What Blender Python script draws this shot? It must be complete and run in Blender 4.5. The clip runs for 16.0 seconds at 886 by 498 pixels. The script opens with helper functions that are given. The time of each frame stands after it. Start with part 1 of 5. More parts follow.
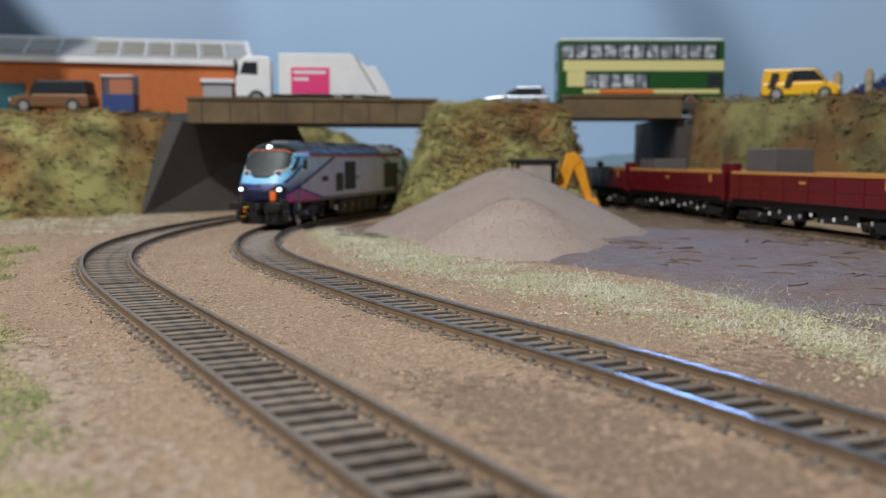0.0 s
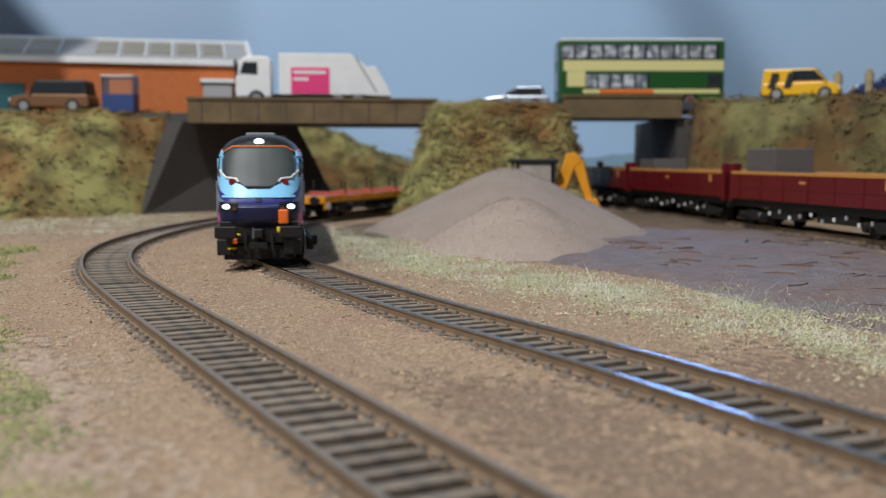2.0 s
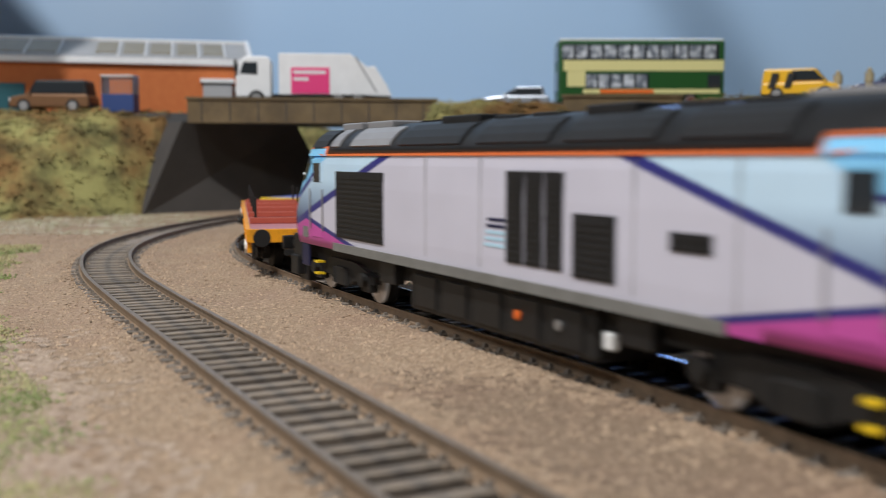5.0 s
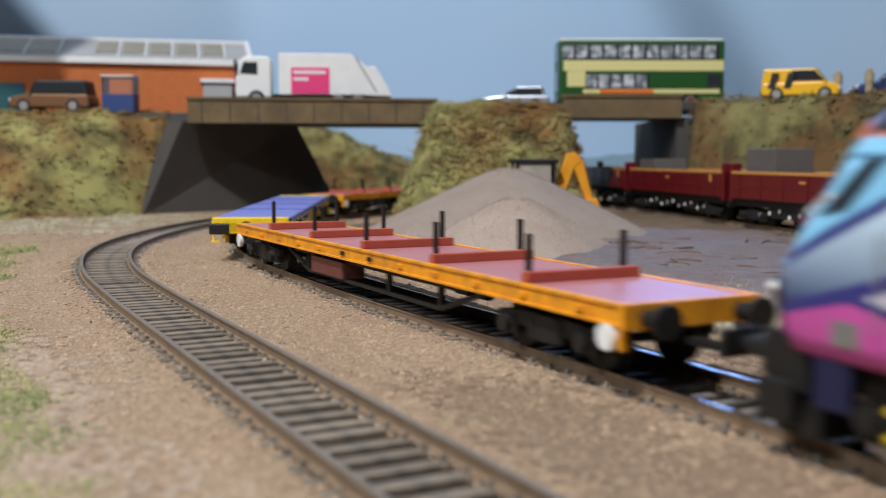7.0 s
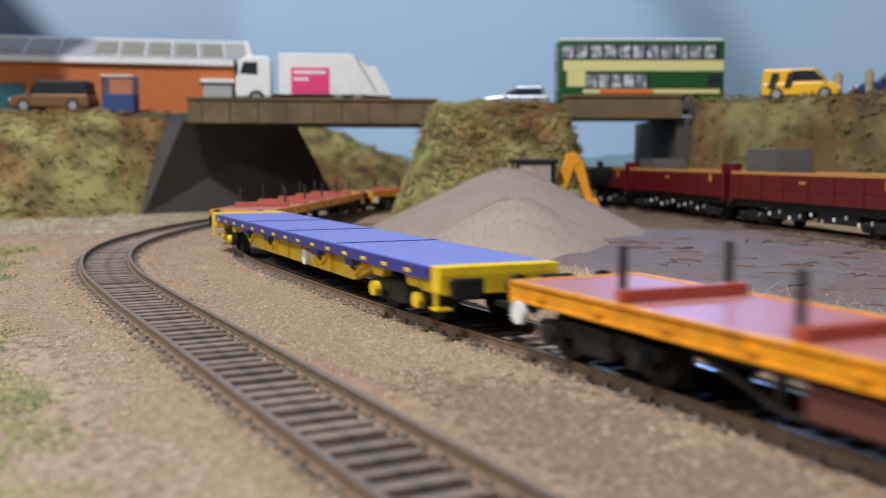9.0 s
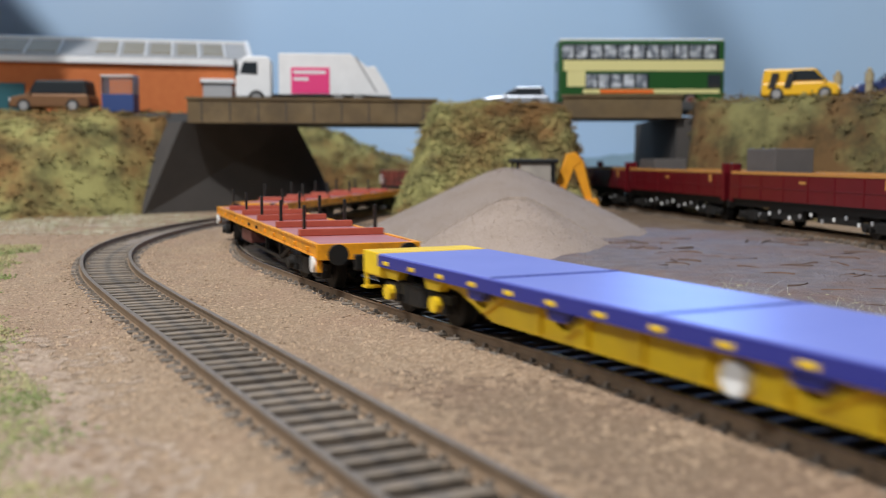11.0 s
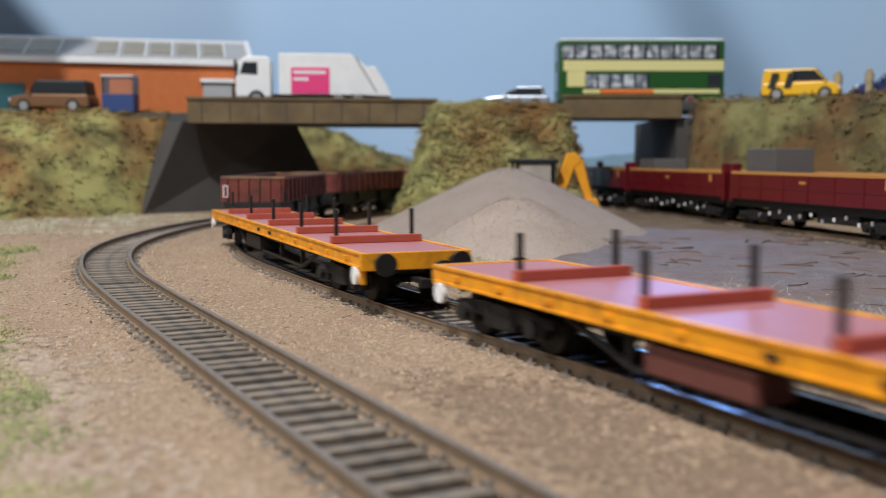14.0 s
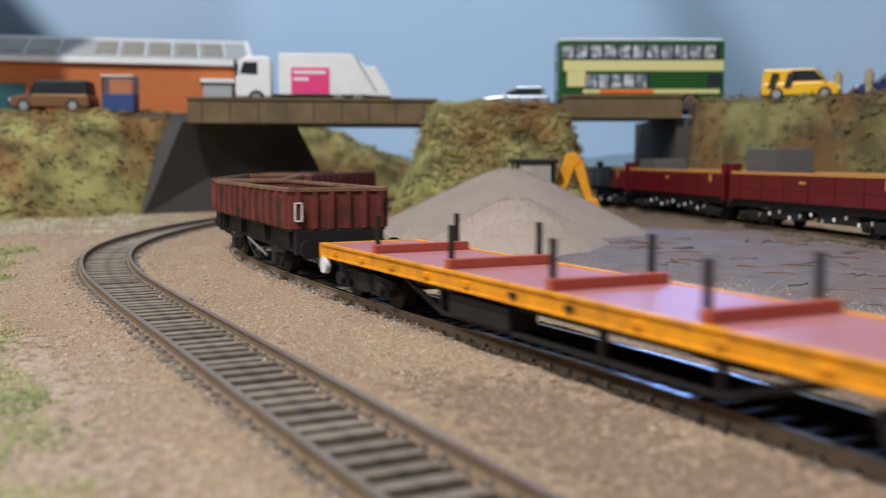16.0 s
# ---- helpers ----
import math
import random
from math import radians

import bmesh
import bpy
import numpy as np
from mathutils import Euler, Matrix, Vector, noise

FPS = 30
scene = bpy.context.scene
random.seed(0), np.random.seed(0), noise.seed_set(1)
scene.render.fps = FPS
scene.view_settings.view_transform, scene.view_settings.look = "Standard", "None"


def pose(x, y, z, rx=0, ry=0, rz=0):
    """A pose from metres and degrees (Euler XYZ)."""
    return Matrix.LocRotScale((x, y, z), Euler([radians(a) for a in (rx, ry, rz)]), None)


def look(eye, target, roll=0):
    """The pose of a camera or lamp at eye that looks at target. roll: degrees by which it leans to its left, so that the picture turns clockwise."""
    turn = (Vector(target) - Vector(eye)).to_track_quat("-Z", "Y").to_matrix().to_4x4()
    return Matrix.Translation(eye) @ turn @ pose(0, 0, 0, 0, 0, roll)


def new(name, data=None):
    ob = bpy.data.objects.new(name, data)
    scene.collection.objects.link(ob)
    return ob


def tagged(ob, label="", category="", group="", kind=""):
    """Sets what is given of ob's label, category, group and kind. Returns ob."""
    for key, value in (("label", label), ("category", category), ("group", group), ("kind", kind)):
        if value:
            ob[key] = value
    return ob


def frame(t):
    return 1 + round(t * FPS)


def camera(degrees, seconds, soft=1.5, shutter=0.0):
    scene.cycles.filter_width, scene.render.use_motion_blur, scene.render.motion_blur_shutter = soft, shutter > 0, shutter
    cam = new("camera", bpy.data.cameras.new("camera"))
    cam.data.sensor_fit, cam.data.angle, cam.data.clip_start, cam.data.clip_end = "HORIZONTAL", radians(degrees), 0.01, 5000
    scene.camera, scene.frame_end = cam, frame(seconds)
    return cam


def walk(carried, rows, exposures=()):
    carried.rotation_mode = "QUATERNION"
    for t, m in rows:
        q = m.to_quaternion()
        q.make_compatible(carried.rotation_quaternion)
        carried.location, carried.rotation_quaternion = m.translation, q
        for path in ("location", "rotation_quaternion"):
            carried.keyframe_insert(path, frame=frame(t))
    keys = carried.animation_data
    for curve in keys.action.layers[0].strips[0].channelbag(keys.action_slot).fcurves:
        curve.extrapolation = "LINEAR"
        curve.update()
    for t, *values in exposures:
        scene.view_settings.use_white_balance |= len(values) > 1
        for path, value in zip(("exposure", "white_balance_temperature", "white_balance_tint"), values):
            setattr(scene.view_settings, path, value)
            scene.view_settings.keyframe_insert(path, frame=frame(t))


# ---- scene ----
# A tabletop model railway at about 1:76. All lengths in the builders below are millimetres.
MM = 0.001
cam = camera(47.07, 16.0, soft=0.4, shutter=0.8)
EYE = (0.0, 0.0, 0.0425)
TARGET = (0.0, 1.0, 0.0425 - 0.0900)
walk(cam, [(0.0, look(EYE, TARGET)), (16.0, look(EYE, TARGET))], exposures=[(0.0, 0.04), (4.2, 0.02), (6.3, 0.2), (16.0, 0.24)])
cam.data.dof.use_dof = True
cam.data.dof.focus_distance = 0.30
cam.data.dof.aperture_fstop = 20.0

# ---- light: hall lamps over layout, added side lamp, dim grey-white room round it ----
world = bpy.data.worlds.new("world")
scene.world = world
world.use_nodes = True
world.node_tree.nodes["Background"].inputs[0].default_value = (0.75, 0.83, 1.0, 1)
world.node_tree.nodes["Background"].inputs[1].default_value = 0.55
scene.view_settings.exposure = 0.0


def hall_fill_lamp(eye, target, size, watts, colour):
    data = bpy.data.lights.new("hall_fill_lamp", "AREA")
    data.shape, data.size, data.size_y = "RECTANGLE", size[0], size[1]
    data.energy, data.color = watts, colour
    ob = new("hall_fill_lamp", data)
    ob.matrix_world = look(eye, target)
    return ob


hall_fill_lamp((-0.45, -0.35, 1.45), (0.0, 0.6, 0), (0.07, 0.07), 25, (0.97, 0.97, 0.97))
# low side lamp added to lift the near left and the train's flank
hall_fill_lamp((-0.6, -0.2, 0.62), (0.05, 0.4, 0.0), (0.10, 0.10), 3.0, (0.93, 0.96, 1.0))
hall_fill_lamp((0.5, -0.5, 1.75), (0.1, 0.9, 0.1), (1.2, 0.8), 4.5, (0.66, 0.83, 1.0))
hall_fill_lamp((0.25, 1.02, 0.25), (0.05, 0.2, 0), (0.12, 0.04), 0.45, (0.22, 0.42, 1.0))


# ---- materials ----
def mat(name, col, rough=0.6, metal=0.0, col2=None, scale=300.0, detail=4.0, mix=0.5, bump=0.0, bscale=None, fine=0.0, rand=0.0, stain=None, sscale=40.0, samt=0.0, lohi=None, deep=0.0006):
    """A surface with grain at one scale, stains at another, fine relief, and per-piece variation."""
    m = bpy.data.materials.new(name)
    m.use_nodes = True
    nt = m.node_tree
    b = nt.nodes["Principled BSDF"]
    b.inputs["Roughness"].default_value, b.inputs["Metallic"].default_value = rough, metal
    tc = nt.nodes.new("ShaderNodeTexCoord")
    co = tc.outputs["Object"]

    def noise_tex(sc, det=4.0, rgh=0.6):
        n = nt.nodes.new("ShaderNodeTexNoise")
        n.inputs["Scale"].default_value, n.inputs["Detail"].default_value, n.inputs["Roughness"].default_value = sc, det, rgh
        nt.links.new(co, n.inputs["Vector"])
        return n.outputs["Fac"]

    def ramp(src, lo, hi):
        r = nt.nodes.new("ShaderNodeMapRange")
        r.inputs["From Min"].default_value, r.inputs["From Max"].default_value = lo, hi
        nt.links.new(src, r.inputs["Value"])
        return r.outputs["Result"]

    def blend(fac, a, c):
        x = nt.nodes.new("ShaderNodeMix")
        x.data_type = "RGBA"
        for sock, val in ((x.inputs[0], fac), (x.inputs[6], a), (x.inputs[7], c)):
            if isinstance(val, tuple):
                sock.default_value = (*val, 1) if len(val) == 3 else val
            elif isinstance(val, float):
                sock.default_value = val
            else:
                nt.links.new(val, sock)
        return x.outputs[2]

    cur = tuple(col)
    if col2 is not None:
        lo, hi = lohi or (0.5 - 0.28 * (1.1 - mix), 0.78)
        cur = blend(ramp(noise_tex(scale, detail), lo, hi), cur, tuple(col2))
    if stain is not None:
        f = nt.nodes.new("ShaderNodeMath")
        f.operation = "MULTIPLY"
        nt.links.new(ramp(noise_tex(sscale, 5.0, 0.65), 0.45, 0.68), f.inputs[0])
        f.inputs[1].default_value = samt
        cur = blend(f.outputs[0], cur, tuple(stain))
    if rand > 0:
        g = nt.nodes.new("ShaderNodeNewGeometry")
        o = nt.nodes.new("ShaderNodeObjectInfo")
        a = nt.nodes.new("ShaderNodeMath")
        a.operation = "ADD"
        nt.links.new(g.outputs["Random Per Island"], a.inputs[0])
        nt.links.new(o.outputs["Random"], a.inputs[1])
        fr = nt.nodes.new("ShaderNodeMath")
        fr.operation = "FRACT"
        nt.links.new(a.outputs[0], fr.inputs[0])
        hs = nt.nodes.new("ShaderNodeHueSaturation")
        mr = nt.nodes.new("ShaderNodeMapRange")
        mr.inputs["To Min"].default_value, mr.inputs["To Max"].default_value = 1 - rand, 1 + rand
        nt.links.new(fr.outputs[0], mr.inputs["Value"])
        nt.links.new(mr.outputs["Result"], hs.inputs["Value"])
        if isinstance(cur, tuple):
            hs.inputs["Color"].default_value = (*cur, 1)
        else:
            nt.links.new(cur, hs.inputs["Color"])
        cur = hs.outputs["Color"]
    if isinstance(cur, tuple):
        b.inputs["Base Color"].default_value = (*cur, 1)
    else:
        nt.links.new(cur, b.inputs["Base Color"])
    if bump > 0:
        bp = nt.nodes.new("ShaderNodeBump")
        bp.inputs["Strength"].default_value, bp.inputs["Distance"].default_value = bump, deep
        nt.links.new(noise_tex(bscale or scale * 2, 5.0, 0.7), bp.inputs["Height"])
        nt.links.new(bp.outputs["Normal"], b.inputs["Normal"])
    return m


def glow(name, col, strength):
    m = mat(name, col, 0.3)
    b = m.node_tree.nodes["Principled BSDF"]
    b.inputs["Emission Color"].default_value, b.inputs["Emission Strength"].default_value = (*col, 1), strength
    return m


M_BALLAST = mat("ballast", (0.33, 0.228, 0.147), 0.95, col2=(0.60, 0.45, 0.315), scale=760, detail=6, mix=0.85, bump=1.0, bscale=900, deep=0.0009, stain=(0.34, 0.215, 0.15), sscale=26, samt=0.6)
M_DUST = mat("pale_dusty_ballast", (0.38, 0.277, 0.20), 0.95, col2=(0.67, 0.53, 0.41), scale=600, detail=6, mix=0.85, bump=1.0, bscale=900, deep=0.0009, stain=(0.50, 0.36, 0.28), sscale=24, samt=0.6)
M_BROWN = mat("brown_ballast", (0.215, 0.146, 0.094), 0.95, col2=(0.44, 0.32, 0.222), scale=760, detail=6, mix=0.85, bump=1.0, bscale=900, deep=0.0009, stain=(0.27, 0.17, 0.115), sscale=26, samt=0.6)
M_INFILL = mat("track_infill", (0.25, 0.205, 0.17), 0.9, col2=(0.34, 0.28, 0.235), scale=500, bump=0.8, bscale=1200, stain=(0.20, 0.15, 0.11), sscale=110, samt=0.6)
# brown ballast, its colour darkened for the shadowed gaps between sleepers
M_BED_SHADE = mat("trackbed", (0.06, 0.041, 0.027), 0.95, col2=(0.13, 0.088, 0.056), scale=700, bump=1.0, bscale=1200, stain=(0.20, 0.14, 0.09), sscale=90, samt=0.5)
M_GREEN = mat("green_grass", (0.19, 0.235, 0.07), 0.7, col2=(0.38, 0.335, 0.16), scale=30, lohi=(0.4, 0.62), rand=0.3)
M_SOIL = mat("dark_soil", (0.12, 0.078, 0.048), 0.95, col2=(0.19, 0.13, 0.085), scale=120, bump=1.0, bscale=500, stain=(0.25, 0.18, 0.12), sscale=40, samt=0.5)
M_SCATTER = mat("green_scatter", (0.44, 0.44, 0.25), 0.95, col2=(0.50, 0.43, 0.30), scale=40, rand=0.3)
M_STONE = mat("ballast_stone", (0.43, 0.312, 0.212), 0.9, rand=0.34, col2=(0.32, 0.22, 0.145), scale=50)
M_GRASS = mat("static_grass", (0.50, 0.54, 0.32), 0.3, col2=(0.80, 0.76, 0.62), scale=60, lohi=(0.42, 0.6), rand=0.35)
M_SLEEPER = mat("sleeper_plastic", (0.13, 0.108, 0.09), 0.7, col2=(0.20, 0.17, 0.142), scale=500, bump=0.6, bscale=900, rand=0.25, stain=(0.33, 0.25, 0.17), sscale=200, samt=0.5)
M_RAILSIDE = mat("rail_rust", (0.165, 0.112, 0.07), 0.75, col2=(0.25, 0.175, 0.115), scale=300, stain=(0.26, 0.17, 0.10), sscale=120, samt=0.5)
M_RAILDULL = mat("rail_steel_dull", (0.27, 0.22, 0.18), 0.45, 0.4, col2=(0.19, 0.145, 0.105), scale=180)
M_RAILTOP = mat("rail_steel", (0.50, 0.48, 0.46), 0.24, 1.0, col2=(0.30, 0.26, 0.22), scale=180)
M_CRACK = mat("slab_crack", (0.10, 0.078, 0.075), 0.9, col2=(0.24, 0.14, 0.10), scale=40)
M_SLAB = mat("slab_plaster", (0.165, 0.135, 0.135), 0.72, col2=(0.25, 0.207, 0.20), scale=110, bump=1.0, bscale=180, deep=0.0035, stain=(0.22, 0.125, 0.085), sscale=24, samt=0.75)
M_GRAVEL_PALE = mat("gravel_heap_pale", (0.40, 0.315, 0.265), 0.95, col2=(0.52, 0.415, 0.35), scale=1300, bump=1.0, bscale=1700, stain=(0.34, 0.26, 0.19), sscale=60, samt=0.4)
M_GRAIN = mat("gravel_grain", (0.355, 0.287, 0.246), 0.95, rand=0.35, col2=(0.235, 0.19, 0.16), scale=60)
M_GRAIN_PALE = mat("gravel_grain_pale", (0.42, 0.335, 0.27), 0.95, rand=0.35, col2=(0.33, 0.26, 0.21), scale=60)
M_GRAVEL = mat("gravel_heap", (0.315, 0.253, 0.216), 0.95, col2=(0.42, 0.338, 0.29), scale=1300, bump=1.0, bscale=1700, stain=(0.28, 0.21, 0.16), sscale=50, samt=0.4)
M_BANK = mat("bank_scatter", (0.34, 0.315, 0.115), 0.95, col2=(0.215, 0.115, 0.038), scale=19, lohi=(0.42, 0.60), bump=1.0, bscale=420, stain=(0.045, 0.038, 0.014), sscale=46, samt=0.85)
M_TUFT = mat("bank_foliage", (0.37, 0.345, 0.13), 0.95, col2=(0.225, 0.12, 0.04), scale=19, lohi=(0.42, 0.60), rand=0.32, stain=(0.06, 0.048, 0.018), sscale=46, samt=0.8)
# olive and brown of the right bank, with its dim light in the colour
M_OLIVE_DIM = mat("olive_scatter_dim", (0.215, 0.195, 0.075), 0.95, col2=(0.15, 0.083, 0.03), scale=22, lohi=(0.40, 0.58), bump=1.0, bscale=420, stain=(0.035, 0.03, 0.012), sscale=40, samt=0.9)
M_OLIVELEAF_DIM = mat("olive_foliage_dim", (0.25, 0.225, 0.085), 0.95, col2=(0.165, 0.09, 0.033), scale=22, lohi=(0.40, 0.58), rand=0.35, stain=(0.05, 0.042, 0.017), sscale=40, samt=0.85)
M_CONC = mat("bridge_concrete", (0.14, 0.095, 0.045), 0.85, col2=(0.19, 0.135, 0.07), scale=55, bump=0.4, bscale=400, stain=(0.075, 0.055, 0.035), sscale=35, samt=0.6)
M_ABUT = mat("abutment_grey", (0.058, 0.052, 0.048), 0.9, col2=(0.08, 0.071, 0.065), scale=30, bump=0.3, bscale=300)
M_TARMAC = mat("tarmac", (0.06, 0.06, 0.062), 0.9, col2=(0.085, 0.085, 0.085), scale=300)
M_SKY = mat("backdrop_sky", (0.385, 0.57, 0.81), 0.85, col2=(0.48, 0.655, 0.87), scale=2.2, detail=2)
M_HILLPAINT = mat("painted_hills", (0.23, 0.36, 0.47), 0.9, col2=(0.27, 0.40, 0.48), scale=9)
M_BRICK = mat("brick_sheet", (0.50, 0.135, 0.035), 0.8, col2=(0.56, 0.165, 0.045), scale=160, bump=0.2)
M_WHITE = mat("white_plastic", (0.82, 0.82, 0.82), 0.4, col2=(0.74, 0.74, 0.74), scale=80)
M_ROOFGREY = mat("roof_sheet", (0.40, 0.40, 0.41), 0.6, col2=(0.35, 0.35, 0.35), scale=60)
M_SKYLIGHT = mat("skylight", (0.25, 0.215, 0.15), 0.4, col2=(0.32, 0.275, 0.20), scale=70)
M_BLACK = mat("black_plastic", (0.008, 0.008, 0.0085), 0.5, col2=(0.014, 0.0135, 0.013), scale=200)
M_FRAME = mat("underframe_black", (0.0065, 0.006, 0.0056), 0.65, col2=(0.014, 0.012, 0.010), scale=220)
M_TYRE = mat("tyre_rubber", (0.018, 0.018, 0.018), 0.8)
M_STEEL = mat("wheel_steel", (0.62, 0.62, 0.63), 0.35, 0.5)
M_RIM = mat("rim_silver", (0.5, 0.5, 0.5), 0.35, 0.7)
M_GLASS = mat("dark_window", (0.03, 0.035, 0.04), 0.08)
M_ORANGE = mat("wagon_orange", (0.88, 0.36, 0.012), 0.45, col2=(0.80, 0.30, 0.012), scale=120, stain=(0.32, 0.12, 0.02), sscale=190, samt=0.6)
M_DECK = mat("wagon_deck_pink", (0.42, 0.155, 0.165), 0.42, col2=(0.46, 0.18, 0.19), scale=90)
M_BOLSTER = mat("bolster_red", (0.38, 0.075, 0.045), 0.5, col2=(0.44, 0.10, 0.06), scale=150)
M_REDBOX = mat("box_oxide", (0.12, 0.037, 0.03), 0.6, col2=(0.16, 0.05, 0.04), scale=150)
M_LAMPWHITE = mat("lamp_white", (0.85, 0.85, 0.83), 0.35)
# deck blue lifted so its colour carries the reflection on top
M_BLUEDECK_SHEEN = mat("wagon_blue", (0.17, 0.205, 0.62), 0.35, col2=(0.20, 0.235, 0.66), scale=70)
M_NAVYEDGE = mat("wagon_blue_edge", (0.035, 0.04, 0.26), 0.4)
M_YELLOW = mat("wagon_yellow", (0.90, 0.62, 0.02), 0.4, col2=(0.85, 0.55, 0.02), scale=120, stain=(0.55, 0.33, 0.03), sscale=150, samt=0.4)
M_WEATHER = mat("weathered_maroon", (0.135, 0.021, 0.016), 0.75, col2=(0.20, 0.05, 0.028), scale=130, stain=(0.03, 0.016, 0.012), sscale=90, samt=0.95, bump=0.2)
M_RUSTRIM = mat("rust_rim", (0.26, 0.135, 0.065), 0.8, col2=(0.10, 0.06, 0.05), scale=160)
M_MAROON = mat("clean_maroon", (0.14, 0.007, 0.012), 0.35, col2=(0.12, 0.006, 0.010), scale=90)
M_OCHRE = mat("ochre_stripe", (0.55, 0.25, 0.06), 0.6)
M_GREYBOX = mat("grey_tank", (0.105, 0.093, 0.088), 0.65, col2=(0.13, 0.114, 0.106), scale=60)
M_ROOFBLACK = mat("loco_roof", (0.010, 0.010, 0.011), 0.42, col2=(0.016, 0.016, 0.017), scale=150)
M_ROOFPANEL = mat("loco_roof_panel", (0.26, 0.255, 0.26), 0.4, col2=(0.20, 0.195, 0.20), scale=120)
M_HOOD = mat("loco_cab_cyan", (0.24, 0.58, 0.86), 0.38, col2=(0.22, 0.54, 0.82), scale=70)
M_ICE = mat("loco_pale_blue", (0.45, 0.66, 0.78), 0.35)
# the paler grey paints reflections into the dark glass
M_SCREEN = mat("windscreen_glass", (0.030, 0.036, 0.038), 0.5, col2=(0.06, 0.07, 0.07), scale=45)
M_TAIL = mat("tail_lamp_red", (0.22, 0.012, 0.015), 0.3)
M_NAVY = mat("loco_navy", (0.012, 0.015, 0.055), 0.4)
M_STRIPE = mat("loco_orange_line", (0.85, 0.20, 0.06), 0.4)
M_VENT = mat("loco_vent", (0.011, 0.011, 0.012), 0.5, col2=(0.018, 0.018, 0.019), scale=300)
M_SKIRT = mat("loco_skirt", (0.20, 0.195, 0.18), 0.6, col2=(0.15, 0.145, 0.13), scale=200)
M_HEAD = glow("headlight", (0.72, 0.92, 1.0), 2.8)
M_HIVIS = mat("coupler_orange", (0.85, 0.16, 0.02), 0.5)
M_BUSGREEN = mat("bus_green", (0.018, 0.085, 0.02), 0.35)
M_BUSCREAM = mat("bus_cream", (0.72, 0.66, 0.30), 0.35)
M_PANE = mat("bus_window", (0.16, 0.18, 0.21), 0.1, col2=(0.80, 0.83, 0.88), scale=160, mix=0.75, detail=1)
M_MAGENTA = mat("magenta_panel", (0.80, 0.06, 0.22), 0.4)
M_BRONZE = mat("suv_bronze", (0.21, 0.108, 0.052), 0.35, 0.3)
M_SILVER = mat("car_silver", (0.36, 0.39, 0.44), 0.3, 0.4)
M_VAN = mat("van_yellow", (0.86, 0.48, 0.02), 0.35)
M_CARBLUE = mat("car_blue", (0.04, 0.055, 0.16), 0.3)
M_CAGEBLUE = mat("bin_blue", (0.02, 0.05, 0.18), 0.5)
M_CAGE = mat("cage_mesh", (0.30, 0.31, 0.33), 0.5)
M_BEIGE = mat("cab_beige", (0.45, 0.40, 0.34), 0.5, col2=(0.25, 0.23, 0.21), scale=60)
M_TEAL = mat("door_teal", (0.012, 0.09, 0.11), 0.5)
M_JCB = mat("digger_yellow", (0.85, 0.36, 0.02), 0.45, col2=(0.75, 0.30, 0.02), scale=150)
M_FIG = mat("figure_paint", (0.40, 0.33, 0.20), 0.7)
M_WALL = mat("room_wall", (0.36, 0.37, 0.38), 0.9, col2=(0.32, 0.33, 0.34), scale=3)
M_FLOOR = mat("room_floor", (0.22, 0.20, 0.18), 0.8, col2=(0.28, 0.25, 0.22), scale=6)


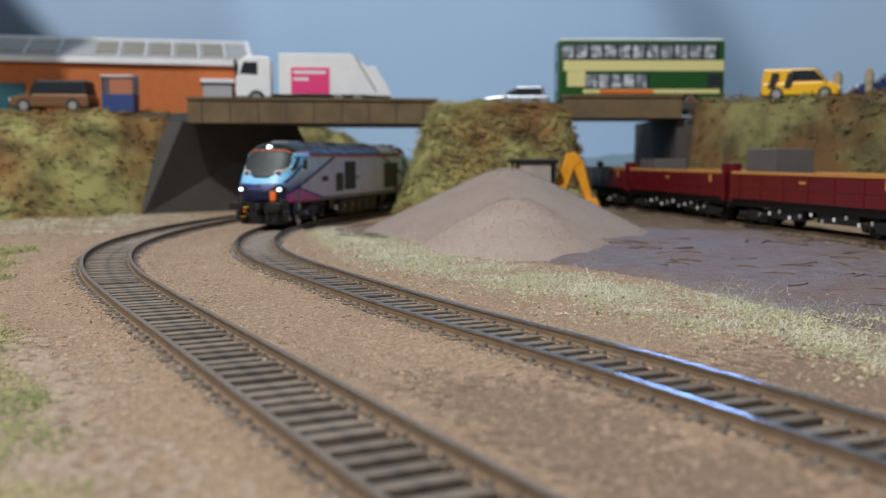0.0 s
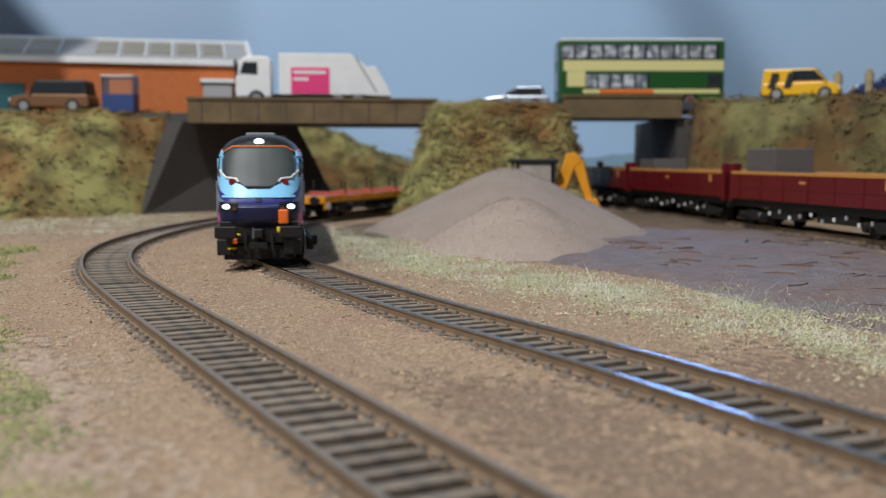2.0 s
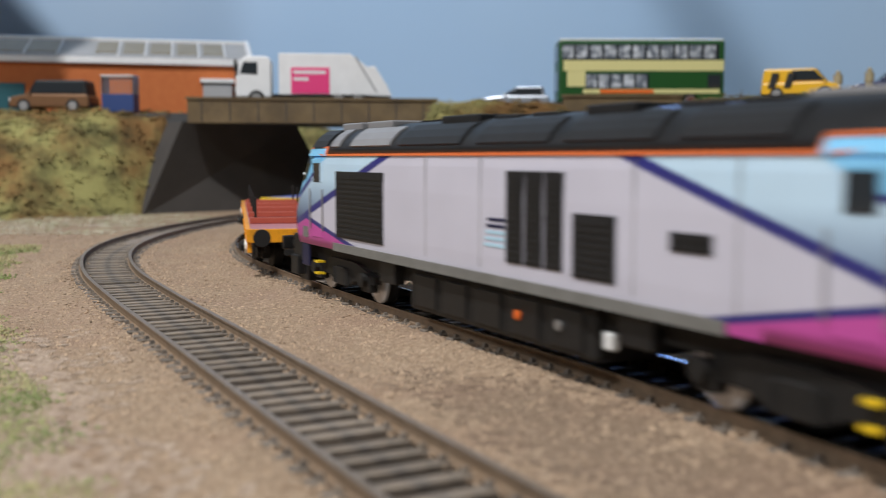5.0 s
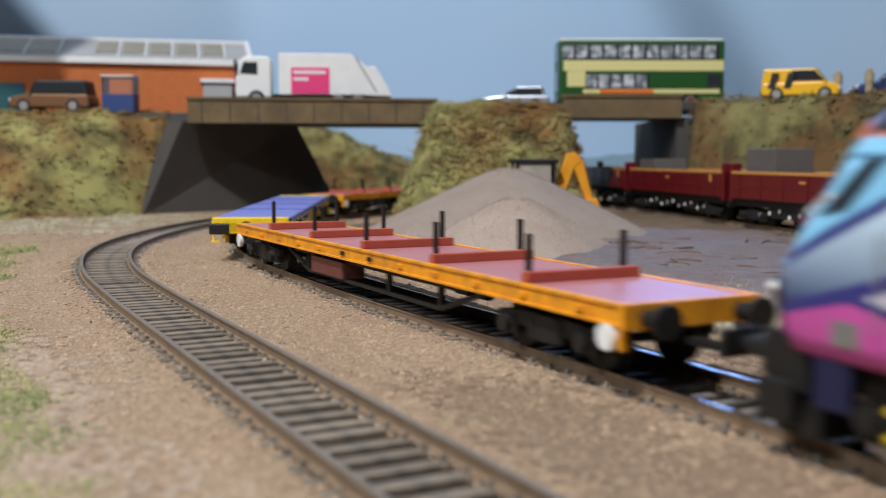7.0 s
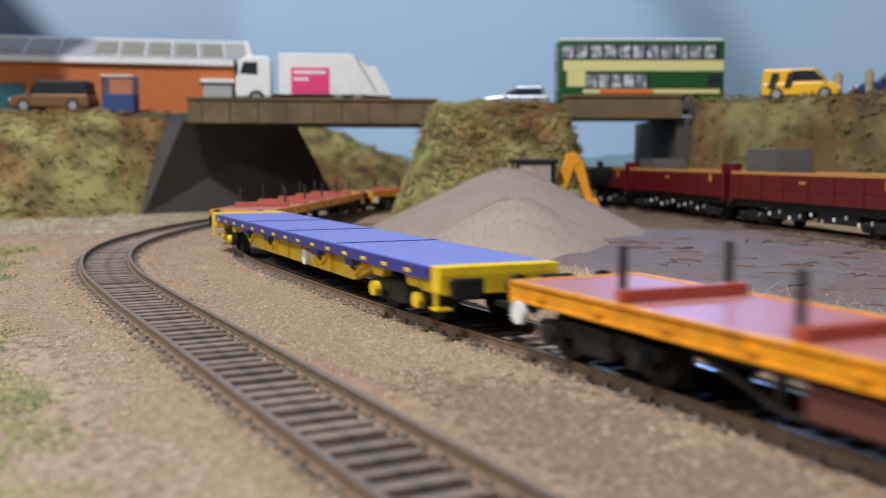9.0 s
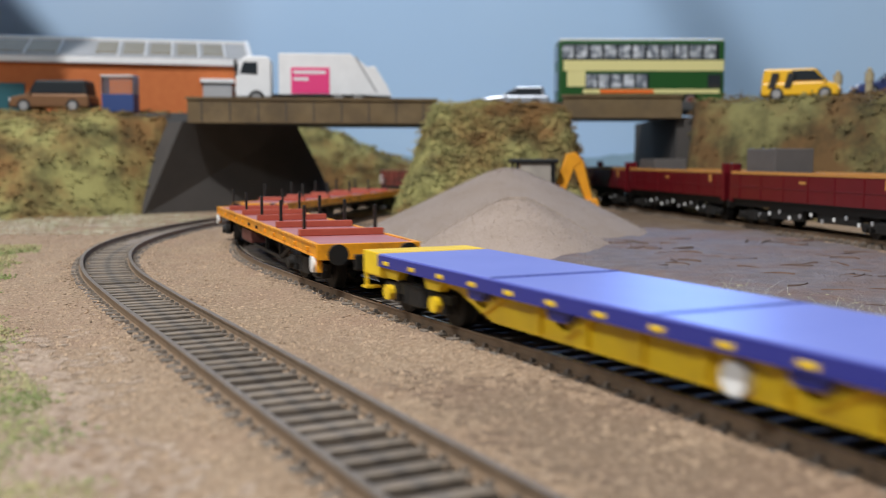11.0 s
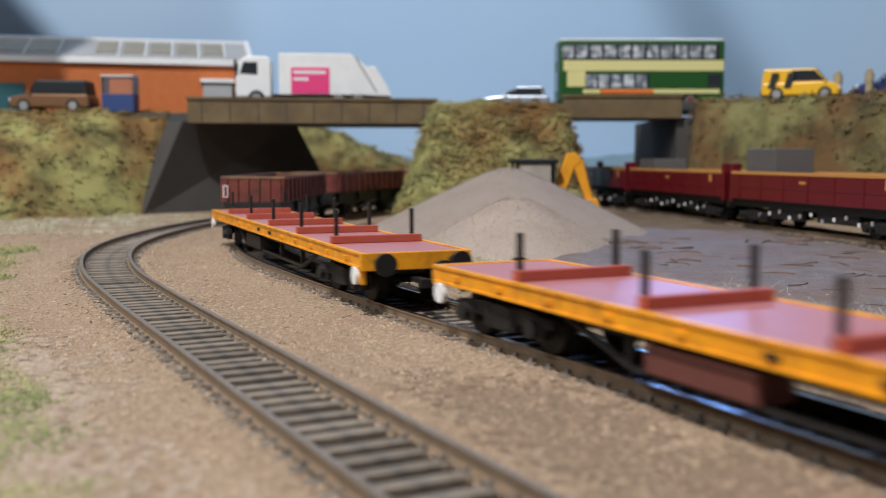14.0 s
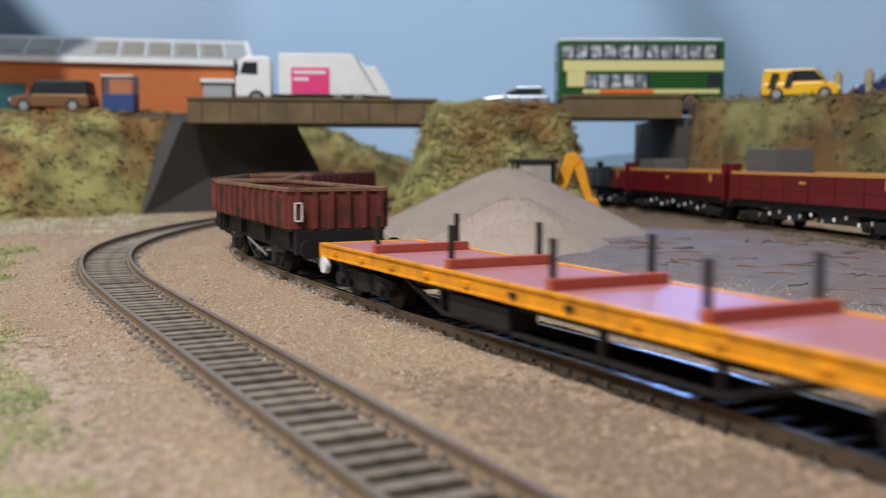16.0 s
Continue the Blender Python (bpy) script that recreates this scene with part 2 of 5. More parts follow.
def livery():
    """Locomotive paint: pale body, cyan cabs, navy diagonals and a magenta wedge, alike at both ends."""
    m = mat("loco_livery", (0.5, 0.5, 0.5), 0.38)
    nt = m.node_tree
    b = nt.nodes["Principled BSDF"]
    tc = nt.nodes.new("ShaderNodeTexCoord")
    sep = nt.nodes.new("ShaderNodeSeparateXYZ")
    nt.links.new(tc.outputs["Object"], sep.inputs[0])

    def op(kind, a, c=0.0):
        n = nt.nodes.new("ShaderNodeMath")
        n.operation = kind
        for i, v in enumerate((a, c)):
            if isinstance(v, (int, float)):
                n.inputs[i].default_value = v
            else:
                nt.links.new(v, n.inputs[i])
        return n.outputs[0]

    ax = op("MULTIPLY", op("ABSOLUTE", sep.outputs[0]), 1000.0)
    z = op("MULTIPLY", sep.outputs[2], 1000.0)
    u = op("SUBTRACT", 123.0, ax)

    def mixc(fac, a, c):
        x = nt.nodes.new("ShaderNodeMix")
        x.data_type = "RGBA"
        nt.links.new(fac, x.inputs[0])
        for sock, v in ((x.inputs[6], a), (x.inputs[7], c)):
            if isinstance(v, tuple):
                sock.default_value = (*v, 1)
            else:
                nt.links.new(v, sock)
        return x.outputs[2]

    def soft(v, lo, hi):
        r = nt.nodes.new("ShaderNodeMapRange")
        r.inputs["From Min"].default_value, r.inputs["From Max"].default_value = lo, hi
        nt.links.new(v, r.inputs["Value"])
        return r.outputs["Result"]

    # v1: distance along u from the long diagonal, v2 from the short one
    v1 = op("SUBTRACT", u, op("ADD", 15.0, op("MULTIPLY", op("SUBTRACT", z, 21.2), 3.3)))
    v2 = op("SUBTRACT", u, op("ADD", 3.0, op("MULTIPLY", op("SUBTRACT", z, 24.0), 2.1)))
    body = (0.60, 0.58, 0.66)
    ice = mixc(soft(z, 20.0, 33.0), (0.03, 0.05, 0.16), (0.55, 0.73, 0.87))
    cyan = mixc(soft(z, 21.0, 21.8), (0.014, 0.018, 0.065), (0.24, 0.58, 0.86))
    c = mixc(op("GREATER_THAN", v1, 0.0), ice, body)
    c = mixc(op("LESS_THAN", v2, 0.0), c, cyan)
    navy = (0.035, 0.035, 0.20)
    c = mixc(op("MULTIPLY", op("LESS_THAN", op("ABSOLUTE", v1), 3.4), op("GREATER_THAN", z, 19.0)), c, navy)
    c = mixc(op("MULTIPLY", op("LESS_THAN", op("ABSOLUTE", v2), 1.9), op("LESS_THAN", z, 34.6)), c, navy)
    # magenta wedge low on the cab side, edged navy above
    wedge = op("SUBTRACT", op("MINIMUM", op("ADD", 14.0, op("MULTIPLY", op("SUBTRACT", 56.0, u), 0.184)), op("ADD", 16.6, op("MULTIPLY", u, 0.24))), z)
    c = mixc(op("GREATER_THAN", wedge, -1.3), c, navy)
    c = mixc(op("GREATER_THAN", wedge, 0.0), c, (0.56, 0.085, 0.35))
    c = mixc(op("MULTIPLY", op("LESS_THAN", u, 5.0), op("LESS_THAN", z, 21.2)), c, (0.014, 0.018, 0.065))
    n = nt.nodes.new("ShaderNodeTexNoise")
    n.inputs["Scale"].default_value = 70
    nt.links.new(tc.outputs["Object"], n.inputs["Vector"])
    hs = nt.nodes.new("ShaderNodeHueSaturation")
    nt.links.new(c, hs.inputs["Color"])
    r = nt.nodes.new("ShaderNodeMapRange")
    r.inputs["To Min"].default_value, r.inputs["To Max"].default_value = 0.92, 1.06
    nt.links.new(n.outputs["Fac"], r.inputs["Value"])
    nt.links.new(r.outputs["Result"], hs.inputs["Value"])
    nt.links.new(hs.outputs["Color"], b.inputs["Base Color"])
    return m


M_LIVERY = livery()


# ---- mesh helpers, in millimetres ----
def part(name, bm, material, parent=None, label="", smooth=False):
    me = bpy.data.meshes.new(name)
    for v in bm.verts:
        v.co *= MM
    bm.to_mesh(me)
    bm.free()
    return part_mesh(name, me, material, parent, label, smooth)


def part_mesh(name, me, material, parent=None, label="", smooth=False):
    if material is not None and not me.materials:
        me.materials.append(material)
    if smooth:
        me.polygons.foreach_set("use_smooth", [True] * len(me.polygons))
    ob = new(name, me)
    if parent is not None:
        ob.parent = parent
    if label:
        ob["label"] = label
    return ob


def moved(ob, x=0, y=0, z=0, rz=0):
    ob.matrix_basis = pose(x * MM, y * MM, z * MM, 0, 0, rz)
    return ob


def thing(name, label, category, x=0, y=0, z=0, rz=0, group=""):
    ob = new(name)
    ob.empty_display_size = 0.01
    moved(ob, x, y, z, rz)
    return tagged(ob, label, category, group)


def raw(name, verts, faces, material, parent=None, label="", smooth=False):
    me = bpy.data.meshes.new(name)
    me.from_pydata((np.asarray(verts, float) * MM).tolist(), [], faces)
    me.update()
    return part_mesh(name, me, material, parent, label, smooth)


def box(bm, x0, x1, y0, y1, z0, z1, bev=0.0):
    r = bmesh.ops.create_cube(bm, size=1.0)
    vs = r["verts"]
    for v in vs:
        v.co = Vector(((x0 + x1) / 2 + v.co.x * (x1 - x0), (y0 + y1) / 2 + v.co.y * (y1 - y0), (z0 + z1) / 2 + v.co.z * (z1 - z0)))
    if bev > 0:
        es = {e for v in vs for e in v.link_edges}
        bmesh.ops.bevel(bm, geom=list(es), offset=bev, segments=2, affect="EDGES", profile=0.5)
    return bm


def B(*boxes, bev=0.0):
    bm = bmesh.new()
    for b in boxes:
        box(bm, *b, bev=bev)
    return bm


def rod(bm, a, c, r, seg=12, r2=None):
    a, c = Vector(a), Vector(c)
    d = c - a
    m = Matrix.Translation((a + c) / 2) @ d.to_track_quat("Z", "Y").to_matrix().to_4x4()
    bmesh.ops.create_cone(bm, cap_ends=True, segments=seg, radius1=r, radius2=r if r2 is None else r2, depth=d.length, matrix=m)
    return bm


def R(*rods, seg=12):
    bm = bmesh.new()
    for a, c, r in rods:
        rod(bm, a, c, r, seg)
    return bm


def prism(bm, poly, y0, y1, axis="y"):
    """Extrude an outline of (x, z) from y0 to y1."""
    lo = [bm.verts.new((x, y0, z)) for x, z in poly]
    hi = [bm.verts.new((x, y1, z)) for x, z in poly]
    n = len(poly)
    bm.faces.new(lo)
    bm.faces.new(hi[::-1])
    for i in range(n):
        bm.faces.new((lo[i], hi[i], hi[(i + 1) % n], lo[(i + 1) % n]))
    bmesh.ops.recalc_face_normals(bm, faces=bm.faces[:])
    return bm


def P(poly, y0, y1, bev=0.0):
    bm = prism(bmesh.new(), poly, y0, y1)
    if bev > 0:
        bmesh.ops.bevel(bm, geom=bm.edges[:], offset=bev, segments=2, affect="EDGES", profile=0.5)
    return bm


# ---- track lines, as runs of equal arcs from the far end towards the camera ----
B_START, B_BEND = (-19.484, 837.455, 4.2734), (0.00096, 0.00107, 0.00199, 0.00212, 0.00244, 0.0022, 0.00033, 0.0008, -0.00091, -0.00038, 0.00072, -0.00043, -0.00043)
A_START, A_BEND = (-69.77, 865.66, 4.25675), (0.00108, 0.00116, 0.00151, 0.00145, 0.0018, 0.00251, 0.00174, 0.00037, -0.00008, 0.00021, 0.00021, -0.00036, -0.00036)


def line(start, bends, back, fore, step=4.0):
    """Points (x, y, heading) every step; s = 0 at the start; back: arcs (length, bend) behind it, fore: length straight on."""
    x, y, th = start
    behind = []
    for length, k in back:
        for _ in range(int(length / step)):
            th2 = th - k * step
            x, y = x - step * math.cos((th + th2) / 2), y - step * math.sin((th + th2) / 2)
            th = th2
            behind.append((x, y, th))
    x, y, th = start
    ahead = [(x, y, th)]
    for length, k in [(80.0, k) for k in bends] + [(fore, 0.0)]:
        for _ in range(int(length / step)):
            th2 = th + k * step
            x, y = x + step * math.cos((th + th2) / 2), y + step * math.sin((th + th2) / 2)
            th = th2
            ahead.append((x, y, th))
    return np.array(behind[::-1] + ahead), len(behind) * step


def on_line(pts, zero, s):
    i = min(max((s + zero) / 4.0, 0), len(pts) - 1.001)
    k, f = int(i), i - int(i)
    return pts[k] * (1 - f) + pts[k + 1] * f


RAIL_TOP = 3.5
GAUGE = 17.3
LINE_B, ZERO_B = line(B_START, B_BEND, [(20, 0.0), (148, 0.00754), (1760, 0.0)], 1100)
LINE_A, ZERO_A = line(A_START, A_BEND, [(48, 0.0)], 300)
LINE_C, ZERO_C = line((128.0, 1010.0, 4.86), (0.0, 0.0, 0.0, 0.0002, 0.0002, 0.0003, 0.0002, 0.0, 0.0, 0.0), [], 0)


def h2(x, y, sc, seed=0.0):
    return noise.noise((x * sc + seed, y * sc - seed, seed))


# ---- ground ----
def spaced(lo, hi, centre, fine, coarse):
    out, v = [lo], lo
    while v < hi:
        v += min(coarse, fine + abs(v - centre) * 0.02) if lo <= v else coarse
        out.append(min(v, hi))
    return out


def rough_z(x, y):
    return 0.9 * h2(x, y, 0.03) + 0.35 * h2(x, y, 0.15, 3.0) + 0.22 * h2(x, y, 0.6, 7.0) - 0.5


def ease(v):
    v = min(max(v, 0.0), 1.0)
    return v * v * (3 - 2 * v)


def near_track(x, y):
    """Distance to the nearer of the two running lines."""
    d = min(np.hypot(LINE_B[:, 0] - x, LINE_B[:, 1] - y).min(), np.hypot(LINE_A[:, 0] - x, LINE_A[:, 1] - y).min())
    return d


LINES = np.vstack([LINE_A[:, :2], LINE_B[:, :2]])


def ground_z(x, y):
    """Rough ballast; low between the rails, heaped over the sleeper ends."""
    z = rough_z(x, y)
    if y > 950 or y < -250 or abs(x) > 260:
        return z
    d = float(np.sqrt(((LINES[:, 0] - x) ** 2 + (LINES[:, 1] - y) ** 2).min()))
    if d > 26:
        return z
    grain = 0.25 * h2(x, y, 0.6, 7.0) + 0.25 * h2(x, y, 0.25, 4.0)
    if d < 8.5:
        return -1.9 + grain
    heap_up = 1.75 * ease((d - 8.5) / 3.0) - 0.95 + grain + 0.5 * h2(x, y, 0.09, 9.0)
    return heap_up + (z - heap_up) * ease((d - 14) / 12)


xs, ys = spaced(-700, 1900, 0, 2.0, 60), spaced(-1100, 1250, 220, 1.8, 60)
verts = [(x, y, ground_z(x, y)) for y in ys for x in xs]
nx = len(xs)
faces = [(j * nx + i, j * nx + i + 1, (j + 1) * nx + i + 1, (j + 1) * nx + i) for j in range(len(ys) - 1) for i in range(nx - 1)]
tagged(raw("ground", verts, faces, M_BALLAST, smooth=True), "sandy brown ballast spread over the layout board", "ground", kind="structure")


def pebbles(name, spots, material, label, category, flat=0.7):
    """Many small crushed stones, each a skewed octahedron, at (x, y, z, size)."""
    base = np.array([(1, 0, 0), (-1, 0, 0), (0, 1, 0), (0, -1, 0), (0, 0, 1), (0, 0, -1)], float)
    tri = np.array([(0, 2, 4), (2, 1, 4), (1, 3, 4), (3, 0, 4), (2, 0, 5), (1, 2, 5), (3, 1, 5), (0, 3, 5)])
    rng = np.random.default_rng(5)
    n = len(spots)
    sp = np.asarray(spots, float)
    ang = rng.uniform(0, 6.28, n)
    k = base[None] * (sp[:, 3, None, None] * rng.uniform(0.55, 1.15, (n, 6, 1))) * np.array([1, 1, flat])
    c, s = np.cos(ang)[:, None], np.sin(ang)[:, None]
    v = np.stack([k[..., 0] * c - k[..., 1] * s, k[..., 0] * s + k[..., 1] * c, k[..., 2]], -1) + sp[:, None, :3]
    f = (tri[None] + (np.arange(n) * 6)[:, None, None]).reshape(-1, 3)
    return tagged(raw(name, v.reshape(-1, 3), f.tolist(), material), label, category, kind="stuff")


rng = np.random.default_rng(2)
spots = []
while len(spots) < 105000:
    y = 70 + 520 * rng.random() ** 1.7
    x = (rng.random() * 1.05 - 0.56) * (y * 0.95 + 20)
    if x > 0.3 * y + 30 and y > 260:
        continue
    size = (0.13 + 0.4 * rng.random() ** 2.2 + (0.4 if rng.random() < 0.02 else 0)) * (0.8 + y / 700)
    spots.append((x, y, ground_z(x, y) + 0.02 * size, size))
for pts, zero in ((LINE_A, ZERO_A), (LINE_B, ZERO_B)):
    for _ in range(9000):
        s = rng.uniform(150, 1010)
        x, y, th = on_line(pts, zero, s)
        off = rng.choice((-1, 1)) * (rng.normal(10.6, 2.2) if rng.random() < 0.86 else 8.3 - abs(rng.normal(0, 1.3)))
        spots.append((x - math.sin(th) * off, y + math.cos(th) * off, 0.35 + 0.35 * rng.random() if abs(off) > 7 else (0.8 if rng.random() < 0.12 else -0.5), rng.uniform(0.3, 0.75)))
pebbles("ballast_stones", spots, M_STONE, "loose crushed sand-coloured ballast grains on the ground", "ballast")


# ---- tracks ----
def sweep(name, pts, offset, profile, material, parent):
    """A closed profile of (across, z) swept along a line at an offset."""
    verts, faces, n = [], [], len(profile)
    for x, y, th in pts:
        cx, cy = -math.sin(th), math.cos(th)
        verts += [(x + cx * (offset + a), y + cy * (offset + a), z) for a, z in profile]
    for i in range(len(pts) - 1):
        for j in range(n):
            faces.append((i * n + j, i * n + (j + 1) % n, (i + 1) * n + (j + 1) % n, (i + 1) * n + j))
    return raw(name, verts, faces, material, parent)


SLEEPER_BM = B((-1.4, 1.4, -12.6, 12.6, -1.4, 1.1), bev=0.2)
for v in SLEEPER_BM.verts:
    v.co *= MM
SLEEPER = bpy.data.meshes.new("sleeper")
SLEEPER_BM.to_mesh(SLEEPER)
SLEEPER.materials.append(M_SLEEPER)


def track(label, pts, zero, s0, s1, spacing=6.35, gauge=GAUGE, top=M_RAILTOP):
    t = thing("track", label, "railway track", group="tracks")
    t["kind"] = "structure"
    web = ((-1.1, 0.7), (1.1, 0.7), (1.1, 1.15), (0.4, 1.4), (0.4, 2.7), (0.62, 2.95), (0.62, 3.36), (-0.62, 3.36), (-0.62, 2.95), (-0.4, 2.7), (-0.4, 1.4), (-1.1, 1.15))
    head = ((-0.62, 3.3), (0.62, 3.3), (0.62, 3.42), (0.48, 3.5), (-0.48, 3.5), (-0.62, 3.42))
    for side in (-1, 1):
        r = sweep("rail", pts, side * (gauge / 2 + 0.31), web, M_RAILSIDE, t)
        sweep("rail_head", pts, side * (gauge / 2 + 0.31), head, top, r)["label"] = "worn steel running surface"
    rg = random.Random(3)
    s = s0
    verts, faces = [], []
    while s < s1:
        x, y, th = on_line(pts, zero, s)
        ob = new("sleeper", SLEEPER)
        ob.parent = t
        moved(ob, x, y, rg.uniform(-0.22, 0.12), math.degrees(th) + rg.uniform(-1.2, 1.2))
        c, sn = math.cos(th), math.sin(th)
        for side in (-1, 1):
            for o in (-1.5, 1.5):
                a = side * (gauge / 2 + 0.31) + o
                k = len(verts)
                for dx, dy, dz in ((-0.6, -0.7, 0.9), (0.6, -0.7, 0.9), (0.6, 0.7, 0.9), (-0.6, 0.7, 0.9), (-0.4, -0.35, 1.85), (0.4, -0.35, 1.85), (0.4, 0.35, 1.85), (-0.4, 0.35, 1.85)):
                    verts.append((x + c * dx - sn * (a + dy), y + sn * dx + c * (a + dy), dz))
                faces += [(k, k + 1, k + 5, k + 4), (k + 1, k + 2, k + 6, k + 5), (k + 2, k + 3, k + 7, k + 6), (k + 3, k, k + 4, k + 7), (k + 4, k + 5, k + 6, k + 7)]
        s += spacing
    tagged(raw("rail_chairs", verts, faces, M_SLEEPER, t), kind="stuff")
    return t


track("rusty-sided rails on weathered sleepers sunk in ballast", LINE_B[:len(LINE_B) - 130], ZERO_B, -20, 1080)
track("rusty-sided curved rails on sleepers beside the main line", LINE_A, ZERO_A, -30, 1000, top=M_RAILDULL)
track("siding rails beneath the stabled maroon wagons", LINE_C, ZERO_C, 0, 780, spacing=6.4)
# strip between the rails, painted dark as gap shade
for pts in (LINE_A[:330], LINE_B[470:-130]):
    tagged(sweep("trackbed", pts, 0.0, ((-8.2, -2.4), (8.2, -2.4), (8.2, -1.1), (-8.2, -1.1)), M_BED_SHADE, None), "brown fine ballast between the rails, darkened as sleeper-gap shade", "trackbed", kind="structure")

def infill(pts):
    """Ballast buried level with the sleepers, sinking between them towards its near end."""
    verts, faces, n = [], [], len(pts)
    for i, (x, y, th) in enumerate(pts):
        drop = 1.6 * ease((i - n + 26) / 26.0)
        for a in (-7.9, -5.5, -3, 0, 3, 5.5, 7.9):
            px_, py_ = x - math.sin(th) * a, y + math.cos(th) * a
            verts.append((px_, py_, 1.22 - 0.012 * a * a - drop + 0.25 * h2(px_, py_, 0.12, 4)))
        if i:
            k = 7 * i
            faces += [(k - 7 + j, k - 6 + j, k + 1 + j, k + j) for j in range(6)]
    tagged(raw("track_infill", verts, faces, M_INFILL, smooth=True), "smooth grey-brown infill burying the sleepers on the curve", "trackbed", kind="structure")


infill(LINE_B[int((ZERO_B + 150) / 4):int((ZERO_B + 476) / 4)])
infill(LINE_A[int((ZERO_A + 130) / 4):int((ZERO_A + 470) / 4)])


# ---- paler and browner spreads of ballast ----
def spread(name, margin, x0, x1, y0, y1, material, label):
    """A thin spread over the ground that breaks up towards its edge; margin: how far inside a place lies."""
    xs, ys = np.arange(x0, x1, 2.0), np.arange(y0, y1, 2.0)
    rg = np.random.default_rng(4)
    idx, verts, faces = {}, [], []

    def vert(i, j):
        if (i, j) not in idx:
            idx[i, j] = len(verts)
            verts.append((xs[i], ys[j], ground_z(xs[i], ys[j]) + 0.12))
        return idx[i, j]
    for i in range(len(xs) - 1):
        for j in range(len(ys) - 1):
            m = margin(xs[i], ys[j])
            if m > 0 and rg.random() < ease(m / 26.0):
                faces.append([vert(i, j), vert(i + 1, j), vert(i + 1, j + 1), vert(i, j + 1)])
    tagged(raw(name, verts, faces, material, smooth=True), label, "ground", kind="stuff")


def side_of(pts, x, y):
    """Signed distance from a line, positive to the left of its way."""
    j = int(np.argmin((pts[:, 0] - x) ** 2 + (pts[:, 1] - y) ** 2))
    return -(x - pts[j, 0]) * math.sin(pts[j, 2]) + (y - pts[j, 1]) * math.cos(pts[j, 2])


spread("dusty_ballast", lambda x, y: min(-17 - side_of(LINE_A, x, y), (260 - y) * 0.5) + 9 * h2(x, y, 0.05, 6), -190, 60, 70, 300, M_DUST, "pale dusty ballast along the near edge of the board")
spread("brown_ballast", lambda x, y: min((near_track(x, y) - 13) * 2, side_of(LINE_A, x, y), (215 + 0.3 * x - y) * 0.5) + 12 * h2(x, y, 0.05, 3), -60, 160, 80, 280, M_BROWN, "browner ballast beside the running lines")

# ---- slab of rough grey plaster beside the gravel heaps ----
def patch(name, inside, z_of, x0, x1, y0, y1, step, material, label, category):
    xs = np.arange(x0, x1 + step, step)
    ys = np.arange(y0, y1 + step, step)
    idx, verts, faces = {}, [], []
    for j, y in enumerate(ys):
        for i, x in enumerate(xs):
            if inside(x, y):
                idx[i, j] = len(verts)
                verts.append((x, y, z_of(x, y)))
    for i, j in list(idx):
        q = [(i, j), (i + 1, j), (i + 1, j + 1), (i, j + 1)]
        if all(p in idx for p in q):
            faces.append([idx[p] for p in q])
    return tagged(raw(name, verts, faces, material, smooth=True), label, category, kind="structure")


EDGE_Y, EDGE_X = (190, 252, 289, 352, 420, 480, 560), (128, 108, 96, 82, 49, 36, 34)


def slab_in(x, y):
    return x > float(np.interp(y, EDGE_Y, EDGE_X)) - 8 + 5 * h2(x, y, 0.06, 4) and x < 175 + (600 - y) * 0.12 and 190 < y < 585 + 20 * h2(x, y, 0.03, 8)


def slab_rise(x, y):
    """Height of the plaster: thin at its brown edge, then level."""
    return -0.9 + 1.9 * ease((x - float(np.interp(y, EDGE_Y, EDGE_X)) + 8) / 12.0)


patch("slab", slab_in, lambda x, y: slab_rise(x, y) + 0.7 * h2(x, y, 0.05, 9) + 1.1 * abs(h2(x * 0.45, y + 0.3 * x, 0.10, 5)) + 0.25 * h2(x, y, 0.5, 1), 20, 330, 186, 645, 2.0, M_SLAB, "rough purple-grey plaster hardstanding with brown edges", "hardstanding")


rv, rf = [], []
rg = np.random.default_rng(11)
for _ in range(90):
    x, y = rg.uniform(50, 190), rg.uniform(215, 520)
    if not slab_in(x - 6, y - 12):
        continue
    d, hgt = rg.uniform(-0.6, 0.6), rg.uniform(0.0, 0.35)
    zb = slab_rise(x, y) + 0.45
    for k in range(7):
        w = 0.15 + 0.22 * math.sin(math.pi * k / 6)
        b = len(rv)
        rv += [(x, y - w, zb - 1.2), (x, y, zb + hgt * math.sin(math.pi * k / 6) + 0.1), (x, y + w * 1.6, zb - 1.2)]
        if k:
            rf += [(b - 3, b, b + 1, b - 2), (b - 2, b + 1, b + 2, b - 1)]
        d += rg.normal(0, 0.35)
        x, y = x + 2.2 * math.cos(d), y + 2.2 * math.sin(d)
tagged(raw("slab_ridge", rv, rf, M_CRACK), "raised cracks and ridges in the plaster", "hardstanding", kind="stuff")


# ---- gravel heaps ----
GRAINS = {}


